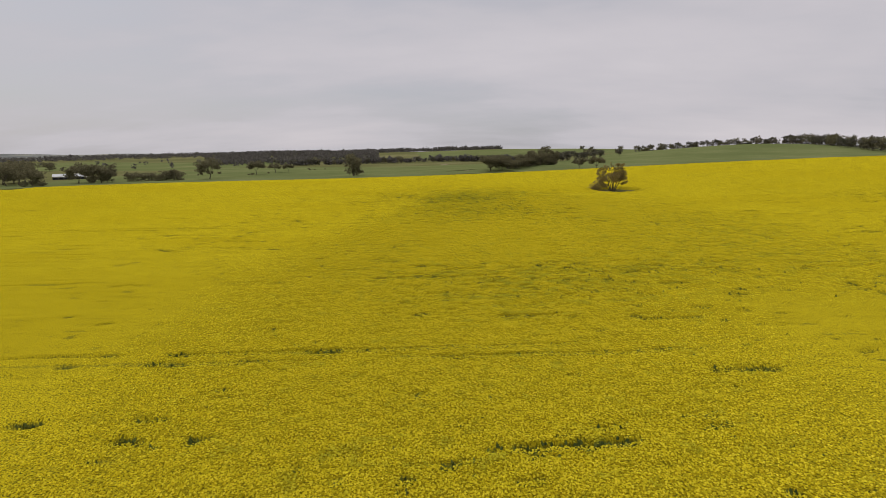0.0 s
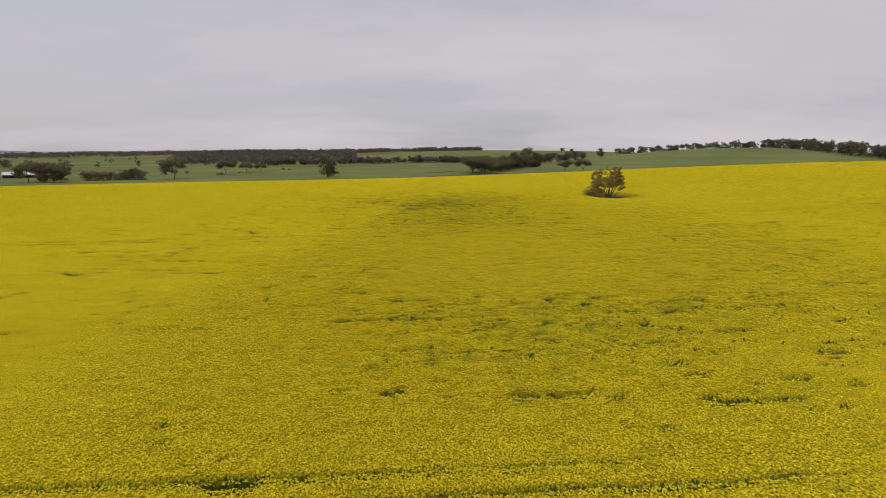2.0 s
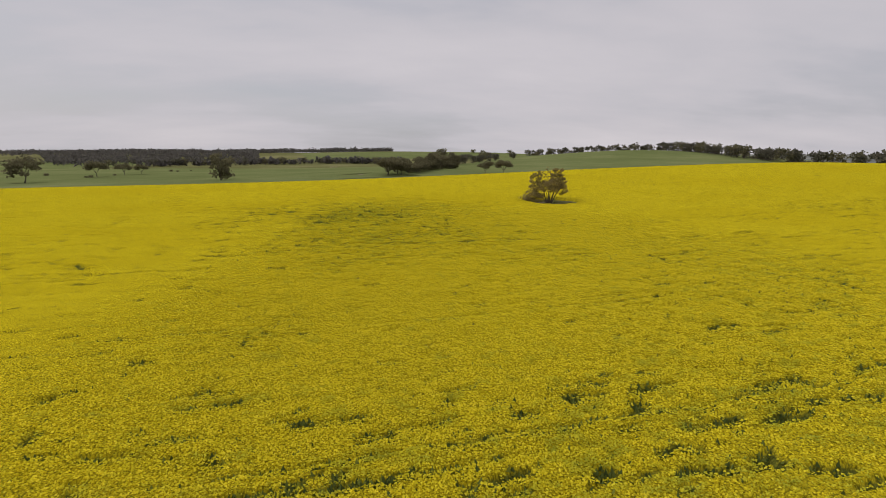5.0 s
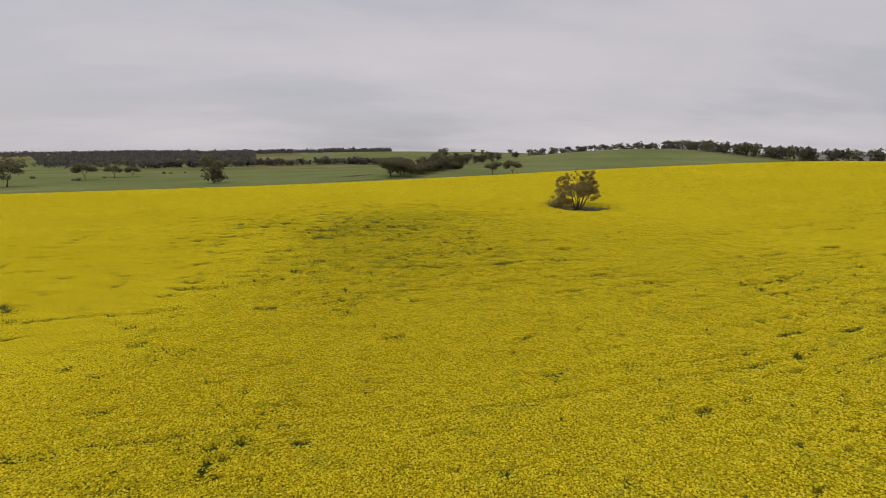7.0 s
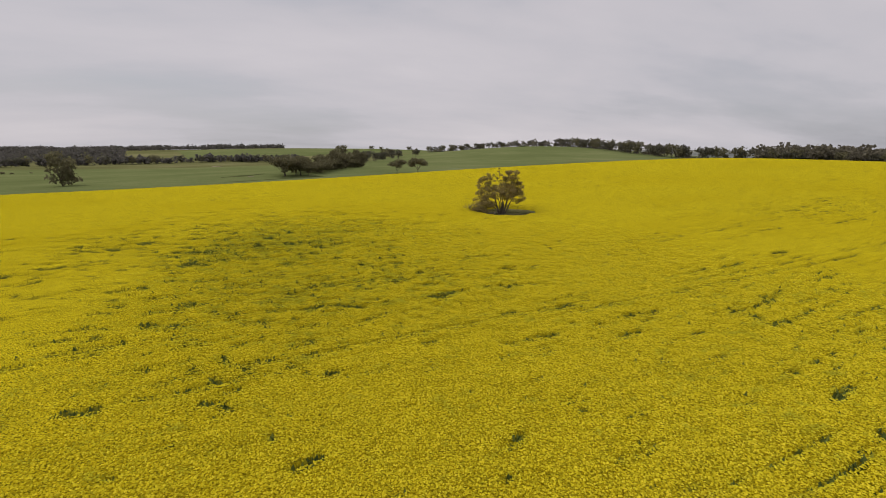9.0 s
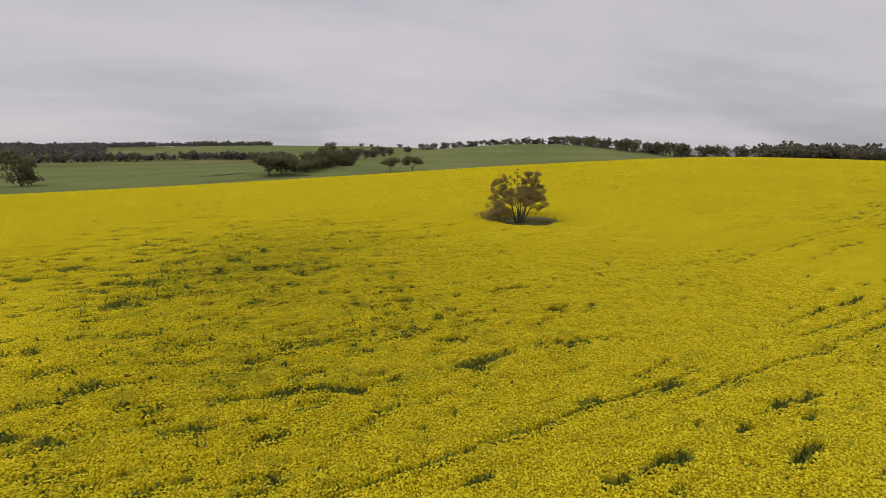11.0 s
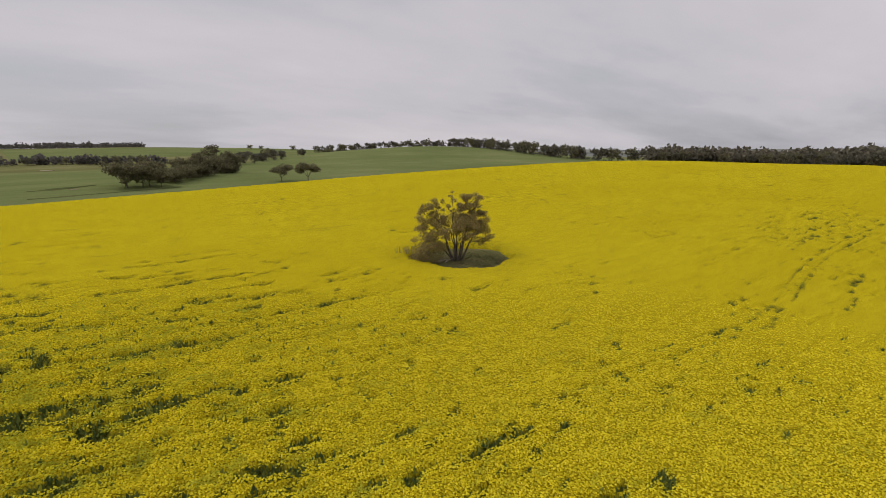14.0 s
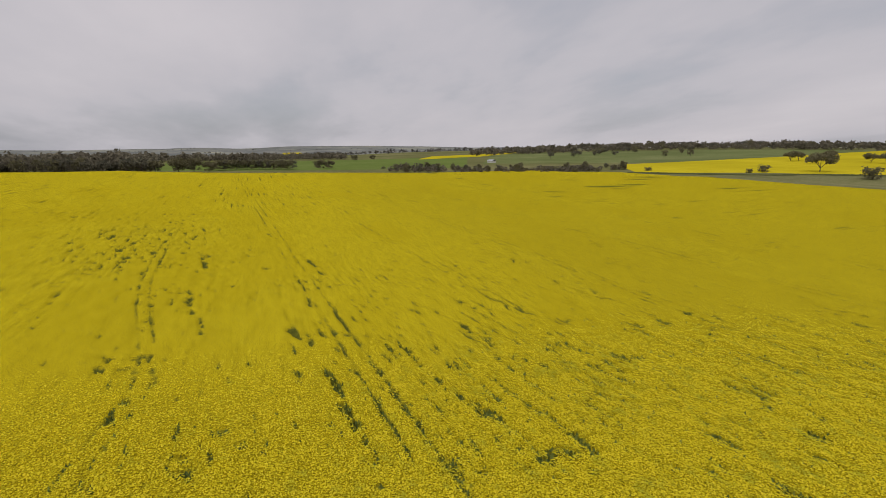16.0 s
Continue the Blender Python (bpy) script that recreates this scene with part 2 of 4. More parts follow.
def around_z(x, y):
    """The country round the paddock, out to the far ridges."""
    x, y = np.asarray(x, float), np.asarray(y, float)
    z = 4 + 4 * np.tanh(x / 200) + (LAT[0](x / 190, y / 190) - 0.5) * 2.5
    for cx, cy, turn, along, wide, h in HILLS:
        s, c = math.sin(radians(turn)), math.cos(radians(turn))
        u, v = (x - cx) * s + (y - cy) * c, (x - cx) * c - (y - cy) * s
        z = z + h * np.exp(-0.5 * ((u / along) ** 2 + (v / wide) ** 2))
    r, a = np.hypot(x, y - 100), np.arctan2(x, y - 100)
    ridge = 40 + 18 * LAT[1](a * 5 + 40, r / 900) + 9 * LAT[2](a * 16 + 60, r / 400) + 12 * np.exp(-(((a - 1.766) / 0.22) ** 2)) - 20 * np.exp(-(((a - 1.25) / 0.28) ** 2))
    z = z + smooth(2000, 4000, r) * ridge + smooth(1200, 3000, r) * (LAT[3](x / 420, y / 420) - 0.5) * 26
    return z - smooth(4000, 4900, r) * 40


def land_z(x, y):
    x, y = np.asarray(x, float), np.asarray(y, float)
    out = np.maximum.reduce([y - border_y(x), x - 430, southeast(x, y) - 333, -330 - x, -330 - y])
    w = smooth(0, 60, out)
    return (canopy_z(x, y) - CROP_TALL) * (1 - w) + around_z(x, y) * w


def lz(x, y):
    return float(land_z(x, y))


# ---------------------------------------------------------------- mesh helpers
def mesh_from(name, verts, faces, mat, smooth_faces=True):
    """faces: an (n, 3) or (n, 4) array of vertex numbers."""
    verts, faces = np.asarray(verts, np.float32), np.asarray(faces, np.int32)
    me = bpy.data.meshes.new(name)
    n, k = faces.shape
    me.vertices.add(len(verts))
    me.vertices.foreach_set("co", verts.ravel())
    me.loops.add(n * k)
    me.loops.foreach_set("vertex_index", faces.ravel())
    me.polygons.add(n)
    me.polygons.foreach_set("loop_start", np.arange(0, n * k, k, dtype=np.int32))
    me.polygons.foreach_set("use_smooth", np.full(n, smooth_faces))
    me.update(calc_edges=True)
    me.materials.append(mat)
    return me


def grid_faces(nx, ny):
    i, j = np.meshgrid(np.arange(nx - 1), np.arange(ny - 1), indexing="ij")
    a = (i * ny + j).ravel()
    return np.stack([a, a + ny, a + ny + 1, a + 1], 1)


def part(name, bm, mat, parent=None, label="", smooth_faces=False):
    """One bmesh as one mesh object under a thing."""
    me = bpy.data.meshes.new(name)
    bm.to_mesh(me)
    bm.free()
    if smooth_faces:
        me.polygons.foreach_set("use_smooth", np.full(len(me.polygons), True))
    me.materials.append(mat)
    ob = new(name, me)
    ob.parent = parent
    return tagged(ob, label)


def graded(inner_a, inner_b, step, outer_a, outer_b, grow):
    mid = list(np.arange(inner_a, inner_b + step * 0.5, step))
    lo, hi, s = [], [], step
    v = mid[0]
    while v > outer_a:
        s *= grow
        v -= s
        lo.append(max(v, outer_a))
    v, s = mid[-1], step
    while v < outer_b:
        s *= grow
        v += s
        hi.append(min(v, outer_b))
    return np.array(lo[::-1] + mid + hi)


# ---------------------------------------------------------------- ground
gx = graded(-420, 700, 9.0, -5200, 5200, 1.06)
gy = graded(-420, 900, 9.0, -5200, 5200, 1.06)
X, Y = np.meshgrid(gx, gy, indexing="ij")
ground = new("ground", mesh_from("ground", np.stack([X, Y, land_z(X, Y)], -1).reshape(-1, 3), grid_faces(len(gx), len(gy)), MAT_PASTURE))
ground.data.materials.append(MAT_FAR_HAZED)
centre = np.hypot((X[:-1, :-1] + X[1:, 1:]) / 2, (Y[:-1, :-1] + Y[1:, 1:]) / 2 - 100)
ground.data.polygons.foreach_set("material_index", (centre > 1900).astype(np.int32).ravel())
tagged(ground, "rolling green and straw-coloured pasture reaching the far ridges", "ground", kind="structure")


def paddock(name, corners, mat, tall, label, category, nx=60, ny=40, edge=None):
    """A crop standing on the land: four corners, anticlockwise, with a real edge of its own height."""
    c = np.array(corners, float)
    u, v = np.meshgrid(np.linspace(0, 1, nx), np.linspace(0, 1, ny), indexing="ij")
    P = (c[0] * ((1 - u) * (1 - v))[..., None] + c[1] * (u * (1 - v))[..., None] + c[2] * (u * v)[..., None] + c[3] * ((1 - u) * v)[..., None])
    x, y = P[..., 0], P[..., 1]
    if edge is not None:
        y = edge(x) * (1 - v) + (c[3][1] * (1 - u) + c[2][1] * u) * v
    rim = (u == 0) | (u == 1) | (v == 0) | (v == 1)
    z = land_z(x, y) + np.where(rim, -0.3, tall)
    ob = new(name, mesh_from(name, np.stack([x, y, z], -1).reshape(-1, 3), grid_faces(nx, ny), mat))
    return tagged(ob, label, category, kind="structure")


def polar(az, r):
    """A place east of north by az degrees, r metres from the last bend of the flight."""
    return 18 + r * math.sin(radians(az + 1.5)), 126 + r * math.cos(radians(az + 1.5))


paddock("green_paddock", ((-330, 0), (430, 0), (430, 540), (-330, 770)), MAT_CROP, 0.45, "dark green young cereal crop in the valley paddock", "crop", 120, 90, edge=lambda x: border_y(x) + 9)
paddock("hill_paddock", ((60, 500), (440, 340), (720, 520), (300, 900)), MAT_CROP, 0.5, "green cereal crop on a smooth round hill", "crop")


def strip(name, points, wide, mat, tall, label, category):
    """A ragged band of rough growth along a bent line."""
    P = np.array(points, float)
    d = np.concatenate([[0], np.cumsum(np.linalg.norm(np.diff(P, axis=0), axis=1))])
    n = max(int(d[-1] / 3), 8)
    q = np.linspace(0, d[-1], n)
    cx, cy = np.interp(q, d, P[:, 0]), np.interp(q, d, P[:, 1])
    tx, ty = np.gradient(cx), np.gradient(cy)
    s = np.hypot(tx, ty)
    w = wide * (0.15 + 1.5 * LAT[2](q / 6, 3.3)) * np.clip(np.minimum(q, d[-1] - q) / 8, 0.15, 1)
    k = np.linspace(-0.5, 0.5, 5)
    x, y = cx[:, None] - (ty / s * w)[:, None] * k, cy[:, None] + (tx / s * w)[:, None] * k
    z = land_z(x, y) + np.array([0.1, tall, tall + 0.1, tall, 0.1]) + 0.15 * LAT[4](x / 1.5, y / 1.5)
    ob = new(name, mesh_from(name, np.stack([x, y, z], -1).reshape(-1, 3), grid_faces(n, 5), mat))
    return tagged(ob, label, category, kind="structure")


strip("grassy_gully", ((2, 358), (11, 362), (24, 369)), 6.0, MAT_RANK, 0.48, "dark rank grass in a shallow gully across the crop", "grass")
strip("grassy_gully", ((3, 339), (18, 344), (35, 349), (53, 353)), 3.0, MAT_RANK, 0.46, "dark rank grass in a shallow gully across the crop", "grass")
strip("bare_patch", ((15, 358), (18, 360)), 6.0, MAT_TRACK, 0.56, "pale bare soil beside the gully", "soil")
strip("bare_patch", ((-3, 716), (7, 707)), 9.0, MAT_TRACK, 0.56, "pale bare soil in the green crop", "soil")
edge_x = np.linspace(-330, 430, 90)
strip("field_margin", np.stack([edge_x, border_y(edge_x) + 5.5], 1), 5.0, MAT_RANK, 0.6, "dark rank grass along the canola's northern edge", "grass")
strip("fence_margin", (polar(129, 424), polar(142, 410), polar(154, 440)), 4.0, MAT_RANK, 0.7, "dark rank grass along the far canola's fence", "grass")
paddock("rise_paddock", ((-40, 960), (420, 940), (560, 1330), (-80, 1330)), MAT_CROP, 0.4, "green pasture on the rise behind the copse", "crop")
paddock("far_green_paddock", ((-900, 720), (-330, 680), (-250, 1050), (-900, 1150)), MAT_CROP, 0.4, "green paddock before distant dark woodland", "crop")
paddock("east_green_paddock", (polar(112, 500), polar(112, 1000), polar(80, 1000), polar(78, 500)), MAT_CROP_BRIGHT, 0.4, "bright green crop paddock beyond the canola", "crop")
paddock("slope_paddock", (polar(148, 620), polar(151, 1060), polar(114, 1100), polar(113, 620)), MAT_CROP, 0.4, "dark green crop on the southern slope", "crop")
paddock("distant_canola_paddock", (polar(154, 440), polar(151, 1080), polar(127.5, 500), polar(130.0, 428)), MAT_CANOLA_FAR, 1.2, "second flowering yellow canola paddock rising up a slope", "crop")
paddock("strip_canola_paddock", (polar(113.1, 977), polar(117.4, 1184), polar(107.3, 1051), polar(106.0, 847)), MAT_CANOLA_FAR, 1.2, "narrow yellow canola paddock in the distance", "crop")
paddock("far_canola_patch", (polar(93.4, 2500), polar(93.4, 2760), polar(91.3, 2640), polar(91.3, 2400)), MAT_CANOLA_FAR, 5.0, "small pale yellow canola paddock far off", "crop", 20, 12)

# ---------------------------------------------------------------- the canola paddock
TREE_X, TREE_Y, RING, RING_E, RING_N = 59.5, 175.9, 7.0, 0.95, 0.0
TRAMLINES = ((-13.3, 0.0), (13.3, 0.0), (40.0, 0.01), (66.8, 0.03), (88.9, 0.045), (113.6, 0.06), (203.0, 0.03), (230.0, 0.03), (257.0, 0.03))   # y at x = 0, slope
# where plants are missing along the drill rows: x, y, half length
BARE_A = ((8, 25.6, 3.6), (-10.5, 40.2, 0.8), (24, 35, 2.2), (-6.7, 50.4, 0.3), (-3.1, 49.8, 0.3), (6.7, 48.8, 0.5), (9.2, 48.6, 1.4), (18.8, 47.5, 0.4), (19.5, 51.3, 0.4), (20.5, 47, 1),
    (22.8, 47.2, 0.8), (27.5, 50.2, 1.1), (57.3, 52.1, 2.2), (-2.1, 57.4, 0.4), (-0, 55.1, 0.3), (6.7, 64.1, 1.5), (11.9, 63.3, 0.5), (20.4, 62, 0.7), (25.6, 65.8, 1.1), (73.1, 65.8, 1.7),
    (19.3, 70.8, 1.3), (21.4, 66.2, 1), (54, 74.9, 0.9), (61, 74, 0.5), (69.4, 70.2, 2.3), (90.3, 72.8, 2.3), (-16, 83.3, 0.6), (41.6, 85.4, 0.5))
BARE_B = ((50.5, 89.5, 0.6), (2.9, 101.1, 0.4), (43, 93.5, 1.1), (51, 100, 0.3), (53, 97.6, 0.7), (81.6, 93.1, 1.5), (-8.7, 111.8, 0.4), (-1.5, 109.6, 0.3), (21.1, 110.4, 0.3), (24.6, 110.5, 0.6),
    (30.7, 110.5, 0.4), (31.4, 107.7, 0.7), (35.2, 111.2, 0.3), (37.7, 111.2, 1.1), (52.7, 109, 1.7), (60.3, 111.1, 0.7), (67.5, 112, 4), (72.5, 102.6, 3.7), (-17.4, 120.9, 1.3), (-14.8, 120.9, 0.4),
    (-11.7, 122.3, 0.7), (1.3, 114.8, 0.8), (2.1, 118.8, 0.3), (2.1, 123.4, 0.6), (6.4, 120.9, 0.5), (7.9, 125.5, 1), (9.5, 124.8, 0.7), (16.4, 119, 0.3))
BARE_C = ((20.9, 123.9, 1.1), (27.5, 124.5, 0.7), (31, 115.8, 0.4), (49.1, 120, 1.2), (55.7, 120.3, 2.2), (62, 120.7, 2.5), (77.1, 123.2, 2.6), (100.8, 117.6, 1.3), (113.8, 117.2, 10.2), (-12.5, 128.1, 0.5),
    (-6.3, 126.1, 0.6), (-5.9, 130, 0.7), (-0.3, 130.6, 0.3), (0.5, 137.3, 0.4), (5.3, 129.6, 0.9), (6, 131, 0.8), (9.1, 127.1, 0.6), (9.7, 132.8, 1.1), (11.8, 132.6, 1.1), (17.3, 134.5, 0.4),
    (18.8, 132.1, 0.3), (25, 131.2, 0.7), (25.1, 133.4, 0.7), (29.8, 128.5, 0.3), (31.8, 138, 1.1), (34, 131, 0.6), (73.5, 137.5, 0.7), (119.7, 136.6, 7.5))
BARE_D = ((-0.1, 149.4, 1.1), (1.8, 149.2, 0.9), (2.8, 145.6, 0.4), (3.1, 149.3, 1), (6.8, 148.7, 1.1), (7.9, 144.4, 0.4), (11.7, 148.4, 1.7), (15.4, 139.6, 0.5), (15.6, 143.6, 1), (20.5, 139.3, 0.4),
    (21.7, 138.6, 0.8), (23.1, 144.5, 0.5), (60.6, 138.4, 0.6), (74.1, 146.8, 0.3), (-1.7, 156.1, 0.9), (2.3, 157.1, 1.8), (6.1, 156.7, 2), (10.2, 156.8, 4.7), (12.5, 155.6, 2.1), (14.2, 151.9, 0.9),
    (16.8, 154.1, 1.4), (25.1, 152.4, 0.7), (134.3, 153.5, 1.3), (-9.3, 169.3, 3.7), (19.3, 163.2, 3.1), (32.7, 166.3, 4), (-8.2, 183.4, 1), (22, 181.9, 4.1))
BARE_E = ((28.8, 182.1, 2.4), (24, 193, 5))
# where plants are only sparse
SPARSE_A = ((-2.2, 50.6, 0.3), (1.6, 49, 0.4), (5.7, 52.6, 0.3), (20.7, 51.3, 0.6), (24.6, 47.2, 0.6), (64.1, 46, 0.9), (-7.4, 65.6, 3.7), (-5.3, 57.7, 0.5), (-0.4, 65.4, 1.5), (3, 56.8, 1.7),
    (4.1, 63, 0.6), (6.8, 56.5, 1.1), (8.7, 56.4, 0.9), (17.4, 57.2, 0.8), (-9.4, 75.1, 1.4), (6.3, 67.6, 1.8), (15.3, 71, 1.1), (27.5, 69.4, 1.2), (30.7, 69.7, 1.1), (38.9, 70.5, 2.8),
    (50.7, 75, 1.9), (60.7, 77.8, 1.5), (66.3, 67.8, 1.9), (83.9, 76.3, 2.7), (39.4, 88.4, 0.8), (43.7, 82.1, 0.6), (47.4, 82.4, 1.5), (46.2, 92.4, 1.4))
SPARSE_B = ((55.8, 94, 2.1), (58.8, 99.5, 0.8), (76.5, 92.2, 3.3), (15.1, 113.2, 0.6), (23.5, 110.4, 0.4), (25.5, 110.1, 0.5), (35.6, 109.8, 0.4), (45.3, 108.7, 0.7), (46, 104, 5), (46.1, 110, 1),
    (49.4, 108.3, 0.9), (50.2, 113.2, 1.2), (54.3, 110.2, 2), (60.1, 112.7, 1.3), (80.8, 106.7, 0.9), (-19.8, 121.4, 1.1), (-9.7, 122.7, 1.1), (-1.8, 120.3, 0.3), (-0.3, 120.6, 0.3), (4.4, 120, 0.4),
    (5.6, 123, 0.3), (6.5, 125.7, 1), (8.2, 115.7, 0.3), (11.5, 119.8, 0.4), (13.1, 125.2, 1), (24.3, 116.4, 0.7), (29.7, 123.5, 1), (32.8, 123.6, 0.8))
SPARSE_C = ((46.3, 120, 0.4), (47, 114.9, 1.7), (50, 115.4, 1.3), (51.8, 119.8, 1.6), (55.7, 115.7, 1.3), (61.5, 115.9, 2.3), (64.1, 123.6, 2.5), (64.4, 118.1, 0.5), (73.8, 121.7, 2.4), (112.2, 125.7, 1.9),
    (-15.2, 128.5, 0.7), (-4.7, 126.7, 0.3), (-4.3, 130.6, 0.8), (-3.4, 126.4, 0.3), (-2.5, 126.1, 0.3), (8.6, 129.3, 0.5), (9.8, 128.8, 0.6), (10.7, 127.2, 0.5), (12.8, 130, 0.6), (19.7, 133.3, 0.5),
    (20.4, 135.2, 0.6), (20.7, 131.9, 0.6), (23.4, 131.7, 0.4), (29, 128.7, 0.4), (34.4, 137.8, 1.1), (36.4, 136.7, 0.3), (82.5, 133.7, 3.2), (94, 136.2, 6.4))
SPARSE_D = ((-6.2, 146.4, 1.1), (-4.3, 147.6, 3.1), (-4.1, 144.7, 0.4), (-2.4, 138.1, 0.5), (-2.2, 139.8, 1.6), (-1.6, 146, 0.4), (-0.3, 139, 0.4), (5.8, 138.2, 0.3), (7.3, 143.4, 0.7), (9.3, 143.5, 0.6),
    (12.6, 144, 0.3), (14.1, 148.1, 0.8), (16.8, 141.6, 0.4), (25, 139, 0.3), (28.3, 141.9, 0.9), (116, 139.1, 1), (-4.5, 151.4, 0.5), (-0.1, 155.5, 0.6), (0.2, 151.1, 2.1), (0.7, 159, 4.7),
    (2, 162, 2.6), (2.1, 151.2, 0.6), (6.1, 152.6, 0.3), (9.1, 151.1, 0.9), (11.9, 150.3, 0.3), (27.7, 161.6, 3.5), (39.8, 157.2, 1), (40.8, 153, 0.5))
SPARSE_E = ((85.7, 151.7, 0.3), (121.6, 150.8, 2.3), (180, 159.1, 6), (-18.3, 171.9, 3.2), (-5.3, 169.2, 0.5), (-0.7, 167.4, 0.6), (2.3, 164.4, 1.1), (2.4, 169.8, 0.9), (7.1, 171.5, 0.8), (11.3, 167.2, 1.9),
    (16.5, 167.4, 0.4), (21.4, 169.6, 1.8), (23.6, 165.2, 1.1), (159.1, 162.4, 0.3), (9.6, 183.9, 1.3), (-9.4, 188.9, 0.3), (-2.7, 188.4, 1.1), (-2.6, 194.8, 2.9), (9, 189.9, 2.1), (27, 197, 5),
    (5.1, 198.3, 2.3))


def wobble(x, y):
    return (LAT[4](x / 2.3, y / 1.1) - 0.5) * 0.9 + (LAT[5](x / 0.7, y / 0.6) - 0.5) * 0.8


def row_bend(x, y):
    """How far the drill rows have swung from due east at a place, and their slope there."""
    c = -40 + 68 * smooth(85, 130, y)
    q = (np.asarray(x, float) - c) / 40
    return 4.8 * np.log(np.cosh(q)), 0.12 * np.tanh(q)


def weakness(x, y):
    """Broad weak parts of the stand, 0 to about 1."""
    spread = ((-6, 158, 32, 24, 0.66), (14, 172, 26, 18, 0.24), (12, 128, 22, 12, 0.34), (85, 106, 45, 18, 0.22), (145, 152, 36, 16, 0.52),
              (18, 62, 26, 13, 0.46), (10, 26, 40, 14, 0.10), (-42, 102, 32, 30, 0.26), (60, 84, 34, 26, 0.26), (5, 196, 40, 16, 0.12))
    w = np.zeros_like(np.asarray(x, float))
    for cx, cy, sx, sy, k in spread:
        w = w + k * np.exp(-(((x - cx) / sx) ** 2) - ((y - cy) / sy) ** 2)
    return w


def gaps(x, y):
    """How thin the stand is, 0 to 1: wheel tracks, missed drill rows and weak patches, all running with the drill rows."""
    x, y = np.asarray(x, float), np.asarray(y, float)
    rag = wobble(x, y)
    torn = LAT[0](x / 0.55, y / 0.42) - 0.5
    shift, slope_here = row_bend(x, y)
    v = y - shift
    g = np.zeros_like(x)
    for yt, slope in TRAMLINES:
        weight = 1.5 - 0.6 * smooth(70, 130, x) if yt == 113.6 else 1.0 if 30 < yt < 80 else 0.85 if yt < 150 else 0.45
        bend = yt + slope * x + (LAT[6](x / 60, yt) - 0.5) * 0.8
        for side in (-1.0, 1.0):
            d = np.abs(y - bend - side)
            g = np.maximum(g, np.clip(1.1 - d / 0.26, 0, 1) * np.clip(0.26 + 1.0 * (LAT[6](x / 9, yt * 3 + side) - 0.4) + rag * 0.5, 0.15, 1) * weight)
    # the sprayer's way round the tree
    bend = np.interp(x, (20, 50, 58, 65, 71, 79, 92, 105, 123, 180, 260), (141.5, 139.2, 138.2, 137.2, 137.7, 139.1, 141.8, 143.7, 145.0, 147.7, 152.0))
    for side in (-0.75, 0.75):
        d = np.abs(y - bend - side)
        g = np.maximum(g, np.clip(1.1 - d / 0.30, 0, 1) * np.clip(0.34 + rag * 0.8, 0, 1) * smooth(30, 60, x) * (1 - smooth(150, 195, x)))
    # missed stretches of single drill rows
    for deep, wide, blocks in ((1.1, 0.31, (BARE_A, BARE_B, BARE_C, BARE_D, BARE_E)), (0.66, 0.24, (SPARSE_A, SPARSE_B, SPARSE_C, SPARSE_D, SPARSE_E))):
        for block in blocks:
            for cx, cy, hx in block:
                near = (np.abs(x - cx) < hx + 3) & (np.abs(y - cy) < 3)
                if near.any():
                    u = x[near] - cx
                    far = cx > 44
                    half, across = (hx * 0.7 + 0.2, 0.85) if far else (hx * 1.15 + 0.3, 0.75 if cy < 60 else 1.0)
                    crumbs = (LAT[2](x[near] / 0.9, y[near] / 0.5) - 0.62) * (2.0 if far else 0.7)
                    q = 1.5 - np.hypot(u / half, (y[near] - cy - u * slope_here[near] - torn[near] * 0.25) / ((wide + 0.04 * min(hx, 3.0)) * across)) + rag[near] * 0.5 + torn[near] * 1.5 + crumbs
                    g[near] = np.maximum(g[near], np.clip(q, 0, 1) * deep)
    weak = weakness(x, y)
    row = LAT[7](x / 3.4, v / 0.52) * 0.54 + LAT[3](x / 1.2, v / 0.46) * 0.46
    eastern = LAT[7](x / 4.2, v / 0.42) * 0.6 + LAT[3](x / 1.4, v / 0.38) * 0.4
    row = row + (eastern - row) * smooth(36, 52, x)
    g = np.maximum(g, np.clip((row - 0.795 + 0.40 * np.minimum(weak, 1.0)) * 5.5 + rag * 0.35 + torn * 0.5, 0, 0.85 - 0.25 * smooth(40, 55, x)))
    spot = LAT[2](x / 0.75, y / 0.6) * 0.72 + LAT[1](x / 9, y / 7) * 0.28
    return np.clip(np.maximum(g, np.clip((spot - 0.80) * 9.0, 0, 0.8)), 0, 1)


def lumps(x, y):
    """The uneven top of the stand: tufts of a metre or less, rougher where it is weak."""
    k = 0.15 + 0.26 * np.clip(weakness(x, y), 0, 1)
    return (LAT[4](x / 0.9, y / 0.8) - 0.5) * k * 1.3 + (LAT[5](x / 3.1, y / 2.2) - 0.5) * k


def lime(x, y):
    """How green the flower heads are: young plants in the weak parts flower later."""
    patch = LAT[2](x / 1.7, y / 0.8) * 0.5 + LAT[1](x / 0.6, y / 0.5) * 0.5
    return np.clip((patch - 0.68 + 0.52 * np.clip(weakness(x, y), 0, 1)) * 2.2, 0, 1)


def sown(x, y):
    """How much of the stand is built as single flower heads, 0 to 1."""
    line = np.interp(y, (0, 80, 125, 170), (0, 0, 14, 26))
    keep = 1.0 - smooth(6, 36, np.abs(x - line))
    east = (1.0 - smooth(42, 76, x)) * smooth(48, 78, y) * (x > 20)
    north = 1 - smooth(136 + 14 * np.exp(-(((x - 10) / 26) ** 2)), 166 + 28 * np.exp(-(((x - 10) / 26) ** 2)), y)
    return np.maximum(keep, east) * north * smooth(17, 21, y)


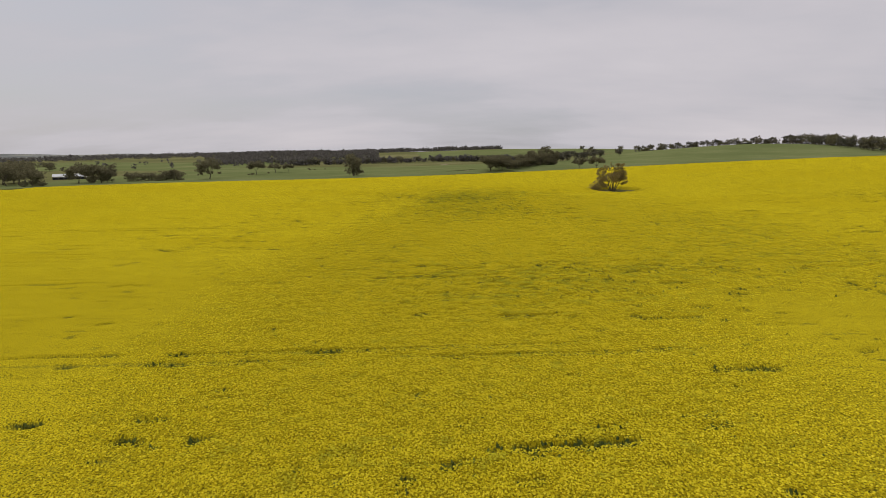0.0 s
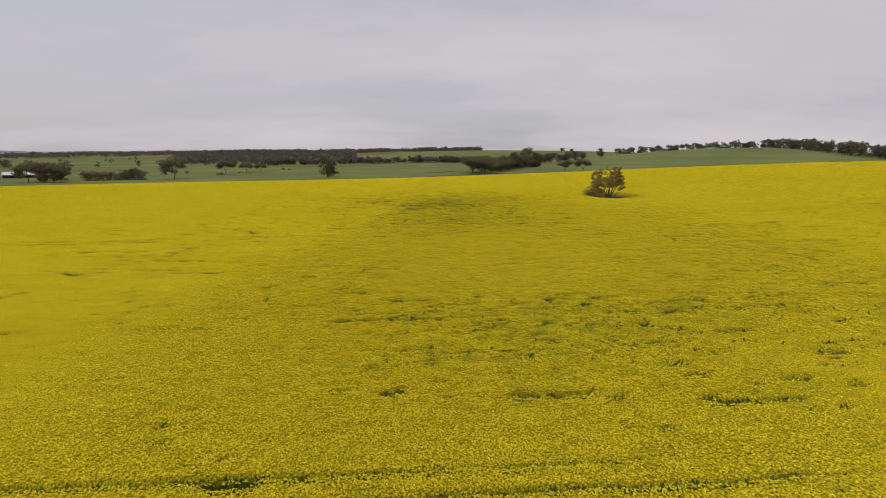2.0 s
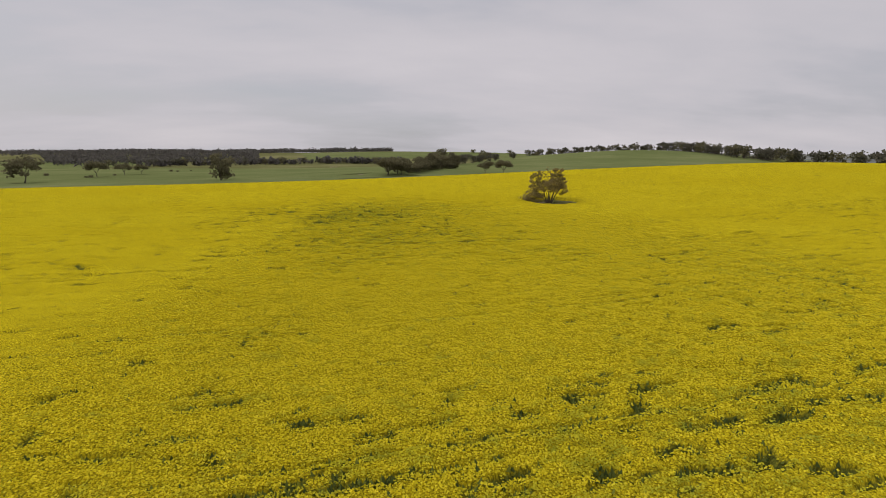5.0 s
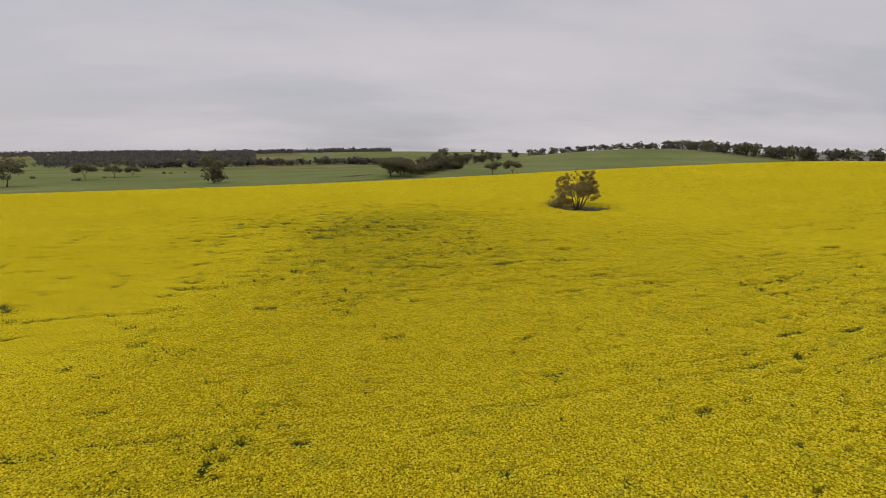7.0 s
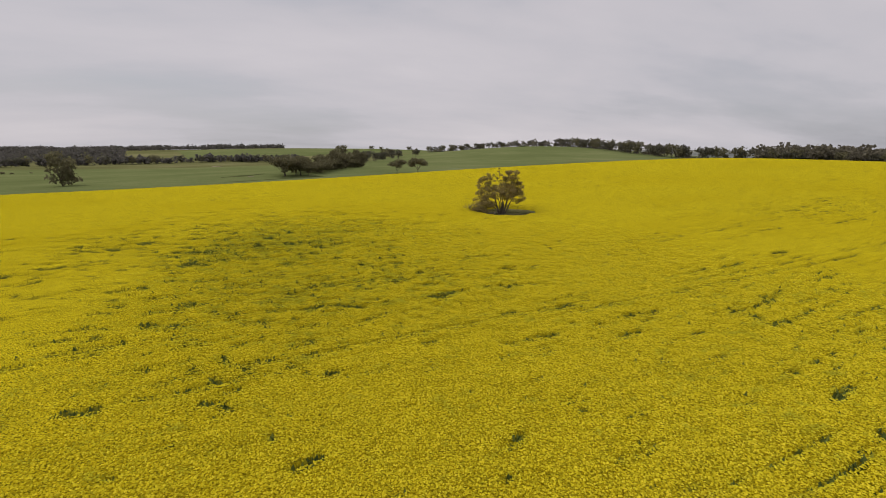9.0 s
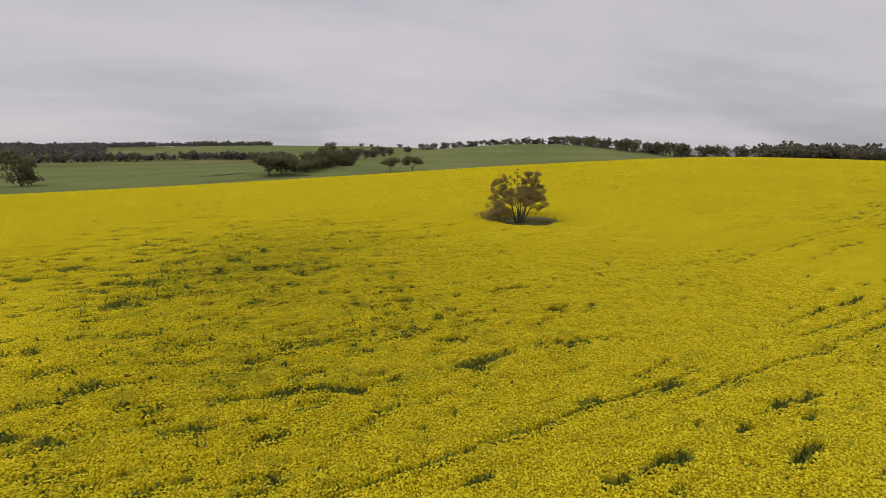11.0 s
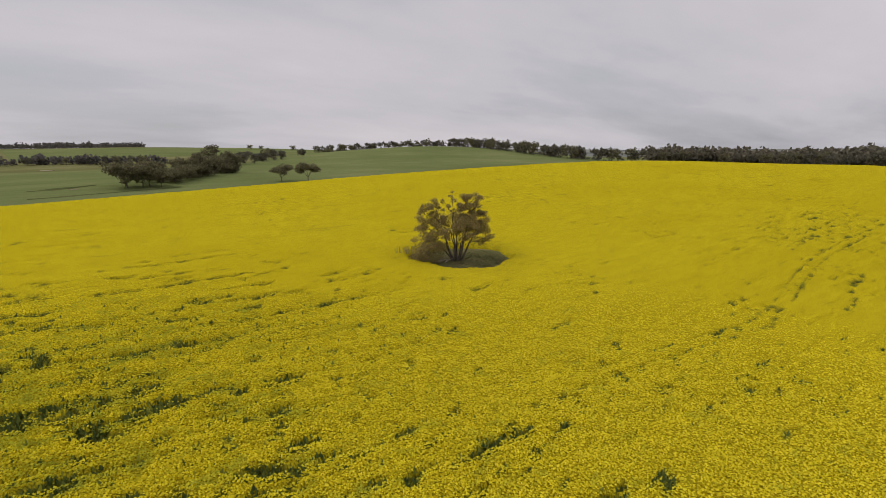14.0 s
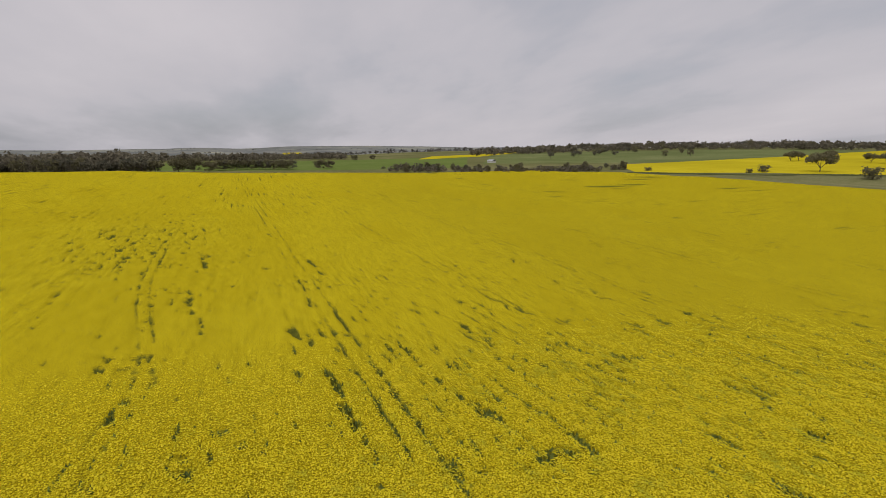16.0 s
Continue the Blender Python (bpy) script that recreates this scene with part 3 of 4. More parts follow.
def crop_out(x, y):
    return np.maximum.reduce([y - border_y(x), x - 430, southeast(x, y) - 333])


def ring_edge(x, y):
    """Metres outside the bare ring round the tree."""
    a = np.arctan2(y - TREE_Y, x - TREE_X)
    return np.hypot((x - TREE_X - RING_E) / 1.05, y - TREE_Y - RING_N) - RING - 0.5 * np.sin(3 * a + 1) - 0.3 * np.sin(7 * a)


def crop_sheet():
    xs = graded(-44, 178, 0.76, -330, 430, 1.10)
    ys = graded(16, 196, 0.37, -330, 200, 1.14)
    ys = ys[ys <= 200.0]
    n_far = 90
    far = np.linspace(0, 1, n_far + 1)[1:] ** 1.15
    X, Y = np.meshgrid(xs, np.concatenate([ys, far]), indexing="ij")
    k = len(ys)
    Y[:, k:] = 200.0 + (border_y(xs)[:, None] - 200.0) * far[None, :]
    g = gaps(X, Y)
    tone = np.clip((LAT[0](X / 38, Y / 16) * 0.6 + LAT[1](X / 14, Y / 6) * 0.4 - 0.45) * 1.2, 0, 0.24)
    ring = ring_edge(X, Y)
    sow_here = sown(X, Y)
    Z = canopy_z(X, Y) - 0.10 - 0.14 * sow_here + lumps(X, Y) - smooth(0.2, 0.8, g) * 0.80
    out = crop_out(X, Y)
    Z = np.where((out > -0.01) | (X <= xs[0]) | (Y <= ys[0]), land_z(X, Y) - 0.2, Z)
    rim = smooth(0.0, 0.85, ring)
    Z = Z * rim + (land_z(X, Y) - 0.3) * (1 - rim)
    f = grid_faces(*X.shape)
    bad = ((out > 8) | (ring < -0.6)).ravel()
    f = f[~bad[f].any(1)]
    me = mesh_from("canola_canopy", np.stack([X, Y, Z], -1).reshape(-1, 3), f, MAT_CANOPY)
    # extra stalk colour round the ring: thinner crop, with the tree's shade painted in
    stalk = 0.235 + 0.14 * (1 - smooth(50, 110, Y)) + 0.20 * np.exp(-((np.maximum(ring, 0) / 3.5) ** 2)) + 0.13 * sow_here
    for name, v in (("gap", np.where(ring < 0.15, 0, g)), ("tone", tone), ("stalk", np.where(ring < 0.15, 0.95, stalk)), ("lime", lime(X, Y) * (0.25 + 0.35 * sow_here))):
        at = me.attributes.new(name, "FLOAT", "POINT")
        at.data.foreach_set("value", v.astype(np.float32).ravel())
    return new("canola_crop", me)


crop = tagged(crop_sheet(), "flowering yellow canola with thin green rows and wheel tracks", "crop", kind="stuff")
rng = np.random.default_rng(11)


def spikes(name, x, y, z, wide, tall, lean, mat, parent, label):
    """Small three-sided tufts, one at each place, joined into one mesh."""
    n = len(x)
    turn = rng.random(n) * 6.283
    base = []
    for k in range(3):
        a = turn + k * 2.0944
        base.append(np.stack([x + np.cos(a) * wide, y + np.sin(a) * wide, z], 1))
    tip = np.stack([x + (rng.random(n) - 0.5) * lean, y + (rng.random(n) - 0.5) * lean, z + tall], 1)
    V = np.stack(base + [tip], 1).reshape(-1, 3)
    o = (np.arange(n) * 4)[:, None]
    F = np.concatenate([o + np.array([0, 1, 3]), o + np.array([1, 2, 3]), o + np.array([2, 0, 3])], 0)
    ob = new(name, mesh_from(name, V, F, mat, False))
    ob.parent = parent
    return tagged(ob, label, kind="stuff")


def racemes(name, x, y, z, wide, tall, green, mat, parent, label):
    """Flower heads: a low three-sided dome each, leaning a little, joined into one mesh."""
    n = len(x)
    turn = rng.random(n) * 6.283
    lx, ly = rng.normal(size=n) * 0.035, rng.normal(size=n) * 0.035
    ring = []
    for k in range(3):
        a = turn + k * 2.0944
        ring.append(np.stack([x + np.cos(a) * wide, y + np.sin(a) * wide, z + (rng.random(n) - 0.3) * 0.06], 1))
    tip = np.stack([x + lx, y + ly, z + tall], 1)
    V = np.stack(ring + [tip], 1).reshape(-1, 3)
    o = (np.arange(n) * 4)[:, None]
    F = np.concatenate([o + np.array([0, 1, 3]), o + np.array([1, 2, 3]), o + np.array([2, 0, 3])], 0)
    me = mesh_from(name, V, F, mat, False)
    at = me.attributes.new("lime", "FLOAT", "POINT")
    at.data.foreach_set("value", np.repeat(green, 4).astype(np.float32))
    ob = new(name, me)
    ob.parent = parent
    return tagged(ob, label, kind="stuff")


def sow(density):
    """Evenly jostling places over the part of the paddock that the flight passes low over, denser along its line."""
    step = density ** -0.5
    x, y = np.meshgrid(np.arange(-50, 96, step), np.arange(11, 195, step), indexing="ij")
    x, y = (x + (rng.random(x.shape) - 0.5) * step * 1.2).ravel(), (y + (rng.random(y.shape) - 0.5) * step * 1.2).ravel()
    m = rng.random(len(x)) < sown(x, y) * (ring_edge(x, y) > 0.35)
    return x[m], y[m]


x, y = sow(68.0)
g = gaps(x, y)
m = rng.random(len(x)) > smooth(0.20, 0.72, g)
x, y, g = x[m], y[m], g[m]
size = 0.7 + 0.6 * rng.random(len(x))
green = np.clip(lime(x, y) * 0.9 + g * 0.7 + (rng.random(len(x)) - 0.5) * 0.3, 0, 1)
weak = np.clip(weakness(x, y), 0, 1)
# plants in the weak parts stand at uneven heights
rise = rng.random(len(x))
racemes("flower_heads", x, y, canopy_z(x, y) - 0.14 + lumps(x, y) - g * 0.45 + (0.14 + 0.08 * weak) * rise, 0.083 * size, (0.072 + 0.03 * weak * rise) * size, green, MAT_PETAL, crop, "domed heads of bright yellow canola flowers")
x, y = sow(30.0)
g = gaps(x, y)
m = (g > 0.35) | (rng.random(len(x)) < 0.05 * np.clip(weakness(x, y) - 0.12, 0, 1))
x, y, g = x[m], y[m], g[m]
size = 0.7 + 0.7 * rng.random(len(x))
spikes("leaf_tufts", x, y, canopy_z(x, y) - 0.24 - g * 0.46 + lumps(x, y) + 0.16 * rng.random(len(x)), 0.12 * size, 0.26 * size, 0.2, MAT_CANOLA_LEAF, crop, "dark green canola leaves in the thin rows")


# bare grassy ring round the lone tree
def ring_patch():
    a = np.linspace(0, 2 * math.pi, 61)[:-1]
    rad = np.linspace(0.05, 1.12, 12)
    A, R = np.meshgrid(a, rad, indexing="ij")
    x, y = TREE_X + RING_E + np.cos(A) * R * (RING + 0.4) * 1.05, TREE_Y + RING_N + np.sin(A) * R * (RING + 0.4)
    z = land_z(x, y) + 0.05 + 0.10 * LAT[4](x / 0.8, y / 0.8)
    f = []
    for i in range(60):
        for j in range(11):
            f.append((i * 12 + j, i * 12 + j + 1, (i + 1) % 60 * 12 + j + 1, (i + 1) % 60 * 12 + j))
    ob = new("grass_ring", mesh_from("grass_ring", np.stack([x, y, z], -1).reshape(-1, 3), f, MAT_GRASS))
    return tagged(ob, "uncropped ring of short dark grass under the lone tree", "grass", kind="structure")


ring = ring_patch()
n = 5200
a, r = rng.random(n) * 6.283, np.sqrt(rng.random(n)) * (RING + 0.2)
x, y = TREE_X + RING_E + np.cos(a) * r, TREE_Y + RING_N + np.sin(a) * r
size = 0.5 + rng.random(n)
spikes("grass_tufts", x, y, land_z(x, y) + 0.04, 0.06 * size, 0.13 * size, 0.14, MAT_RING_GRASS, ring, "short green grass blades")


# dead stalks standing at the ring's western edge
n = 46
x, y = TREE_X - 5.9 + rng.normal(size=n) * 0.8, TREE_Y + 5.0 + rng.normal(size=n) * 0.7
spikes("dead_stalks", x, y, land_z(x, y) + 0.9, 0.035 + 0 * x, 0.9 + 0.5 * rng.random(n), 0.15, MAT_STRAW, ring, "pale dead stalks at the ring's edge")


# ---------------------------------------------------------------- trees
def tube(V, F, pts, radii, sides):
    """A tapered limb along pts, added to the lists of vertices and quads."""
    o = len(V)
    for k, (p, r) in enumerate(zip(pts, radii)):
        d = (pts[min(k + 1, len(pts) - 1)] - pts[max(k - 1, 0)]).normalized()
        s = d.cross(Vector((0.3, 0.9, 0.1))).normalized()
        q = d.cross(s)
        for j in range(sides):
            a = 6.2832 * j / sides
            V.append(p + s * (math.cos(a) * r) + q * (math.sin(a) * r))
    for k in range(len(pts) - 1):
        for j in range(sides):
            F.append((o + k * sides + j, o + k * sides + (j + 1) % sides, o + (k + 1) * sides + (j + 1) % sides, o + (k + 1) * sides + j))


def limb(R, start, way, length, radius, bend, steps):
    pts, radii, p, d = [start], [radius], start.copy(), way.normalized()
    for k in range(steps):
        d = (d + Vector((R.uniform(-bend, bend), R.uniform(-bend, bend), R.uniform(-bend * 0.4, bend * 0.6)))).normalized()
        p = p + d * (length / steps)
        pts.append(p)
        radii.append(radius * (1 - 0.55 * (k + 1) / steps))
    return pts, radii, d


def leaves(clumps, count, size, seed, droop=0.6, share=2.0):
    """Drooping two-triangle leaf sprays scattered through uneven, flattened clumps."""
    g = np.random.default_rng(seed)
    w = np.array([c[3] ** share for c in clumps])
    which = g.choice(len(clumps), count, p=w / w.sum())
    c = np.array([c[:3] for c in clumps])[which]
    r = np.array([c[3] for c in clumps])[which]
    d = g.normal(size=(count, 3))
    d /= np.linalg.norm(d, axis=1)[:, None]
    d *= (g.random(count) ** 0.45)[:, None]
    d[:, 2] = np.where(d[:, 2] < 0, d[:, 2] * 0.45, d[:, 2] * 0.65)
    p = c + d * r[:, None]
    along = g.normal(size=(count, 3))
    along[:, 2] -= droop
    along /= np.linalg.norm(along, axis=1)[:, None]
    side = np.cross(along, g.normal(size=(count, 3)))
    side /= np.linalg.norm(side, axis=1)[:, None]
    s = size * (0.6 + 0.8 * g.random(count))[:, None]
    V = np.stack([p - along * s * 0.6, p + side * s * 0.32, p + along * s * 0.7, p - side * s * 0.32], 1).reshape(-1, 3)
    return V, np.arange(count * 4).reshape(-1, 4)


def gum_tree(name, seed, tall, wide, stems, leaf_count, leaf_size, mat, fork=0.18, lift=0.5, sides=4, low=0.35, clump=0.17, extra=()):
    """A eucalypt: forked trunk, crooked limbs and separate flattened clumps of drooping leaves. Returns the thing, standing at the origin."""
    R = random.Random(seed)
    V, F, clumps = [], [], []
    thing = new(name)
    heads = []
    if stems == 1:
        pts, rad, d = limb(R, Vector((0, 0, -0.4)), Vector((R.uniform(-0.1, 0.1), R.uniform(-0.1, 0.1), 1)), tall * (fork + 0.05) + 0.4, tall * 0.034, 0.10, 3)
        tube(V, F, pts, rad, sides + 1)
        heads = [(pts[-1], rad[-1] * 1.2)]
        split = 4
    else:
        split = 2
        for k in range(stems):
            a = 6.2832 * (k + R.uniform(-0.2, 0.2)) / stems
            pts, rad, d = limb(R, Vector((0.25 * math.cos(a), 0.25 * math.sin(a), -0.4)), Vector((math.cos(a) * 0.55, math.sin(a) * 0.55, 1)), tall * fork * 1.4 + 0.4, tall * 0.026, 0.16, 3)
            tube(V, F, pts, rad, sides + 1)
            heads.append((pts[-1], rad[-1] * 1.1))
    for start, rad0 in heads:
        for k in range(split):
            out = math.atan2(start.y, start.x) if stems > 1 else 0.0
            a = (out + R.uniform(-1.0, 1.0)) if stems > 1 else 6.2832 * (k + R.uniform(-0.3, 0.3)) / split
            spread = R.uniform(0.35, 1.0)
            goal = Vector((math.cos(a) * wide * 0.36 * spread, math.sin(a) * wide * 0.36 * spread, tall * R.uniform(0.62, 0.82)))
            pts, rad, d = limb(R, start, goal - start, (goal - start).length, rad0 * 0.75, 0.22, 4)
            tube(V, F, pts, rad, sides)
            for j in range(4):
                b = a + R.uniform(-1.5, 1.5)
                s = pts[R.choice((2, 3, 4))]
                g2 = Vector((math.cos(b) * wide * R.uniform(0.25, 0.5), math.sin(b) * wide * R.uniform(0.25, 0.5), tall * R.uniform(low + 0.12, 0.93)))
                p2, r2, d2 = limb(R, s, g2 - s, (g2 - s).length * 0.85, rad[2] * 0.55, 0.3, 3)
                tube(V, F, p2, r2, max(3, sides - 2))
                clumps.append((*p2[-1], wide * clump * R.uniform(0.6, 1.15)))
                if R.random() < 0.6:
                    e = p2[-2] + Vector((R.uniform(-1, 1), R.uniform(-1, 1), R.uniform(-0.3, 0.6))) * wide * 0.14
                    tube(V, F, [p2[-2], (p2[-2] + e) / 2 + Vector((0, 0, wide * 0.01)), e], [r2[-2] * 0.6, r2[-2] * 0.4, r2[-2] * 0.2], 3)
                    clumps.append((*e, wide * clump * R.uniform(0.45, 0.8)))
            clumps.append((*pts[-1], wide * clump * R.uniform(0.8, 1.2)))
    clumps += list(extra)
    trunk = new("trunk", mesh_from("trunk", [tuple(v) for v in V], F, MAT_BARK))
    trunk.parent = thing
    LV, LF = leaves(clumps, leaf_count, leaf_size, seed)
    crown = new("crown", mesh_from("crown", LV, LF, mat, False))
    crown.parent = thing
    return thing


def stand(thing, x, y, scale=1.0, turn=0.0):
    thing.matrix_basis = pose(x, y, lz(x, y) - 0.05, 0, 0, turn) @ Matrix.Diagonal((scale, scale, scale, 1))
    return thing


def another(thing, x, y, scale=1.0, turn=0.0, flat=1.0):
    c = copy_thing(thing, Matrix.Identity(4))
    c.matrix_basis = pose(x, y, lz(x, y) - 0.1, 0, 0, turn) @ Matrix.Diagonal((scale, scale * (2 - flat), scale * flat, 1))
    return c


# the lone gum in the canola: crooked stems from one foot, a low lobe resting on the ground to the west
# stems: across and away (metres, seen from the south-west), height of the end, radius at the foot
STEMS = ((-3.2, 0.5, 5.8, 0.25), (-0.5, -0.3, 6.6, 0.19), (2.0, 0.6, 7.7, 0.27), (3.8, -0.7, 5.2, 0.20), (0.5, 2.2, 6.2, 0.20), (-1.2, -2.0, 5.0, 0.18), (-4.4, -3.2, 2.6, 0.17), (1.0, -2.6, 4.4, 0.16))
# leafy lobes: across, away, height, radius
LOBES_LOW = ((-4.4, -3.0, 1.5, 1.5), (-5.6, -3.2, 1.2, 1.3), (-3.4, -2.2, 2.2, 1.3), (-2.9, -0.6, 1.9, 1.2), (-4.4, -1.2, 2.8, 1.2))
LOBES_LEFT = ((-4.7, 0.5, 5.3, 1.2), (-3.6, 0.8, 6.3, 1.1), (-5.3, -0.3, 6.7, 0.85), (-4.4, 0.2, 7.7, 0.8), (-2.9, 1.2, 7.2, 0.9), (-5.3, 0.8, 4.3, 1.0), (-3.4, -0.4, 4.6, 1.1))
LOBES_CENTRE = ((-0.7, -1.2, 4.9, 1.3), (0.6, -1.4, 4.6, 1.4), (1.6, -0.6, 5.3, 1.4), (0.4, 0.8, 5.9, 1.1), (-1.5, -2.8, 4.2, 1.1), (1.2, -3.0, 4.0, 1.1))
LOBES_RIGHT = ((2.6, -1.0, 4.4, 1.3), (3.5, -0.6, 4.1, 1.1), (3.9, 0.4, 5.2, 0.9), (3.0, 0.8, 6.2, 1.1), (4.2, -0.3, 3.1, 0.8), (2.4, 1.8, 5.0, 1.2))
LOBES_TOP = ((1.4, 0.6, 8.4, 0.9), (2.5, 0.4, 8.5, 0.85), (0.6, 0.2, 7.5, 0.8), (3.1, 0.6, 7.5, 0.9), (1.8, -0.2, 7.1, 1.0), (-0.8, -0.2, 8.9, 0.45), (-2.2, 0.3, 8.0, 0.45), (-1.4, -0.1, 7.3, 0.5), (3.6, 0.2, 6.6, 0.8))
LOBES_BACK = ((0.0, 3.0, 4.8, 1.4), (-2.0, 2.8, 4.9, 1.3), (2.0, 3.0, 4.7, 1.3))


def from_southwest(across, away, z):
    return Vector((0.78 * across * 0.95 + 0.63 * away, -0.63 * across * 0.95 + 0.78 * away, z))


def spreading_gum(seed, leaf_count, leaf_size, mat):
    """An old gum that forks at the ground: leaning stems, crooked limbs, and lobes of small leaf clumps held apart on the twigs."""
    R = random.Random(seed)
    V, F, clumps, spine = [], [], [], []
    thing = new("gum_tree")
    for across, away, z, r in STEMS:
        goal = from_southwest(across, away, z)
        out = Vector((goal.x, goal.y, 0)).normalized()
        start = out * 0.28 + Vector((0, 0, -0.4))
        rise = goal - start + Vector((0, 0, 0.8 if z > 3 else 2.4))
        pts, rad, d = limb(R, start, rise, (goal - start).length, r, 0.17, 8)
        # ends where its foliage is held
        pts = [p.lerp(start.lerp(goal, k / 8) + Vector((R.uniform(-0.3, 0.3), R.uniform(-0.3, 0.3), 0)) * math.sin(k / 8 * 3.1416) + Vector((0, 0, (0.5 if z > 3 else 1.0) * math.sin(k / 8 * 3.1416))), (k / 8) ** 1.5) for k, p in enumerate(pts)]
        rad = [v * (1 - 0.55 * k / 8) for k, v in enumerate(rad)]
        tube(V, F, pts, rad, 7)
        spine += list(zip(pts[2:], rad[2:]))
    for group in (LOBES_LOW, LOBES_LEFT, LOBES_CENTRE, LOBES_RIGHT, LOBES_TOP, LOBES_BACK):
        for across, away, z, r in group:
            c = from_southwest(across, away, z)
            s, r0 = min(spine, key=lambda q: (q[0] - c).length + max(0.0, q[0].z - c.z + 0.6) * 1.5)
            pts, rad, d = limb(R, s, c - s, (c - s).length, max(0.035, r0 * 0.6), 0.16, 4)
            tube(V, F, pts, rad, 5)
            low = group is LOBES_LOW
            for k in range(8 if r > 0.6 else 3):
                e = c + Vector((R.gauss(0, 0.62), R.gauss(0, 0.62), R.gauss(0, 0.50))) * r
                e.z = max(e.z, 0.45)
                b = pts[R.choice((2, 3, 4))]
                mid = b.lerp(e, 0.55) + Vector((R.uniform(-0.2, 0.2), R.uniform(-0.2, 0.2), 0.12))
                tube(V, F, [b, mid, e], [0.035, 0.022, 0.010], 3)
                clumps.append((*e, r * R.uniform(0.42, 0.80) * (1.2 if low else 1.0)))
    trunk = new("trunk", mesh_from("trunk", [tuple(v) for v in V], F, MAT_BARK))
    trunk.parent = thing
    LV, LF = leaves(clumps, leaf_count, leaf_size, seed, share=1.4)
    crown = new("crown", mesh_from("crown", LV, LF, mat, False))
    crown.parent = thing
    return thing


lone = spreading_gum(21, 36000, 0.15, MAT_LEAF_LONE)
lone.matrix_basis = pose(TREE_X, TREE_Y, lz(TREE_X, TREE_Y) - 0.05) @ Matrix.Diagonal((1, 1, 1.1, 1))
tagged(lone, "lone many-stemmed gum with sparse olive-brown leaves in the canola", "tree")


def fallen_branch(seed, across, away, turn):
    """A dead limb lying on the grass, with a few side twigs; one mesh."""
    R = random.Random(seed)
    V, F = [], []
    pts, rad, d = limb(R, Vector((-0.9, 0, 0.12)), Vector((1, 0.1, 0.06)), 1.9, 0.09, 0.22, 5)
    tube(V, F, pts, rad, 6)
    for k in (1, 2, 3, 4):
        p2, r2, d2 = limb(R, pts[k], Vector((0.6, R.uniform(-1, 1), R.uniform(0.2, 0.7))), R.uniform(0.5, 0.9), 0.045, 0.3, 3)
        tube(V, F, p2, r2, 4)
    ob = new("fallen_branch", mesh_from("fallen_branch", [tuple(v) for v in V], F, MAT_DEAD))
    p = from_southwest(across, away, 0)
    ob.matrix_basis = pose(TREE_X + p.x, TREE_Y + p.y, lz(TREE_X + p.x, TREE_Y + p.y) + 0.12, 0, 0, turn)
    return tagged(ob, "bleached dead branch lying on the grass under the gum", "branch", "fallen branches")


fallen_branch(3, -2.2, -1.0, -20)
fallen_branch(7, -1.5, -1.4, 35)
fallen_branch(9, -3.0, -1.6, -70)

# kinds of gum for the country round about
OAKY = gum_tree("gum_tree", 3, 10.0, 12.5, 1, 1700, 0.84, MAT_LEAF, fork=0.16, low=0.10, clump=0.25, extra=[(2.8, 1.0, 2.6, 2.1), (-3.0, 0.6, 2.3, 2.2), (0.6, -2.9, 2.4, 2.0), (-0.6, 2.8, 2.8, 2.0)])
TALL = gum_tree("gum_tree", 5, 14.0, 10.5, 1, 1700, 0.86, MAT_LEAF, fork=0.12, low=0.0, clump=0.25, extra=[(1.8, 0.6, 2.4, 2.4), (-1.9, 0.4, 2.0, 2.4), (0.2, -1.8, 3.0, 2.3), (-2.6, -1.0, 4.4, 2.2), (3.4, 0.4, 6.6, 2.0)])
OPEN = gum_tree("gum_tree", 8, 12.0, 14.0, 1, 1500, 0.84, MAT_LEAF, fork=0.18, low=0.12, clump=0.20)
UMBRELLA = gum_tree("gum_tree", 13, 11.0, 14.0, 1, 1600, 0.84, MAT_LEAF, fork=0.2, low=0.30, clump=0.20)
BUSH = gum_tree("shrub", 17, 5.0, 7.5, 3, 750, 0.58, MAT_LEAF, fork=0.1, low=0.02, clump=0.26, extra=[(0.0, 0.0, 0.9, 2.2), (1.6, 0.8, 0.8, 1.7), (-1.5, 1.0, 0.8, 1.8), (0.2, -1.7, 0.8, 1.7)])
FAR_A = gum_tree("gum_tree", 31, 12.0, 11.0, 1, 330, 1.3, MAT_LEAF, fork=0.16, low=0.08, sides=3, clump=0.24)
FAR_B = gum_tree("gum_tree", 37, 13.0, 13.0, 1, 330, 1.4, MAT_LEAF_DARK, fork=0.18, low=0.16, sides=3, clump=0.22)
FAR_C = gum_tree("gum_tree", 41, 11.0, 9.0, 1, 300, 1.25, MAT_LEAF_DARK, fork=0.14, low=0.05, sides=3, clump=0.27)
used = set()


def tree(kind, x, y, scale, label, group="", turn=None, flat=1.0):
    t = (x * 37 + y * 91) % 360 if turn is None else turn
    if kind not in used and flat == 1.0:
        used.add(kind)
        ob = stand(kind, x, y, scale, t)
    else:
        ob = another(kind, x, y, scale, t, flat)
    return tagged(ob, label, "shrub" if kind is BUSH else "tree", group)


tree(UMBRELLA, 104.5, 343, 0.80, "round-headed gum with dark crown at the paddock edge", "pair of gums at the paddock edge", 20)
tree(UMBRELLA, 95, 352, 0.76, "round-headed gum with dark crown at the paddock edge", "pair of gums at the paddock edge", 140)
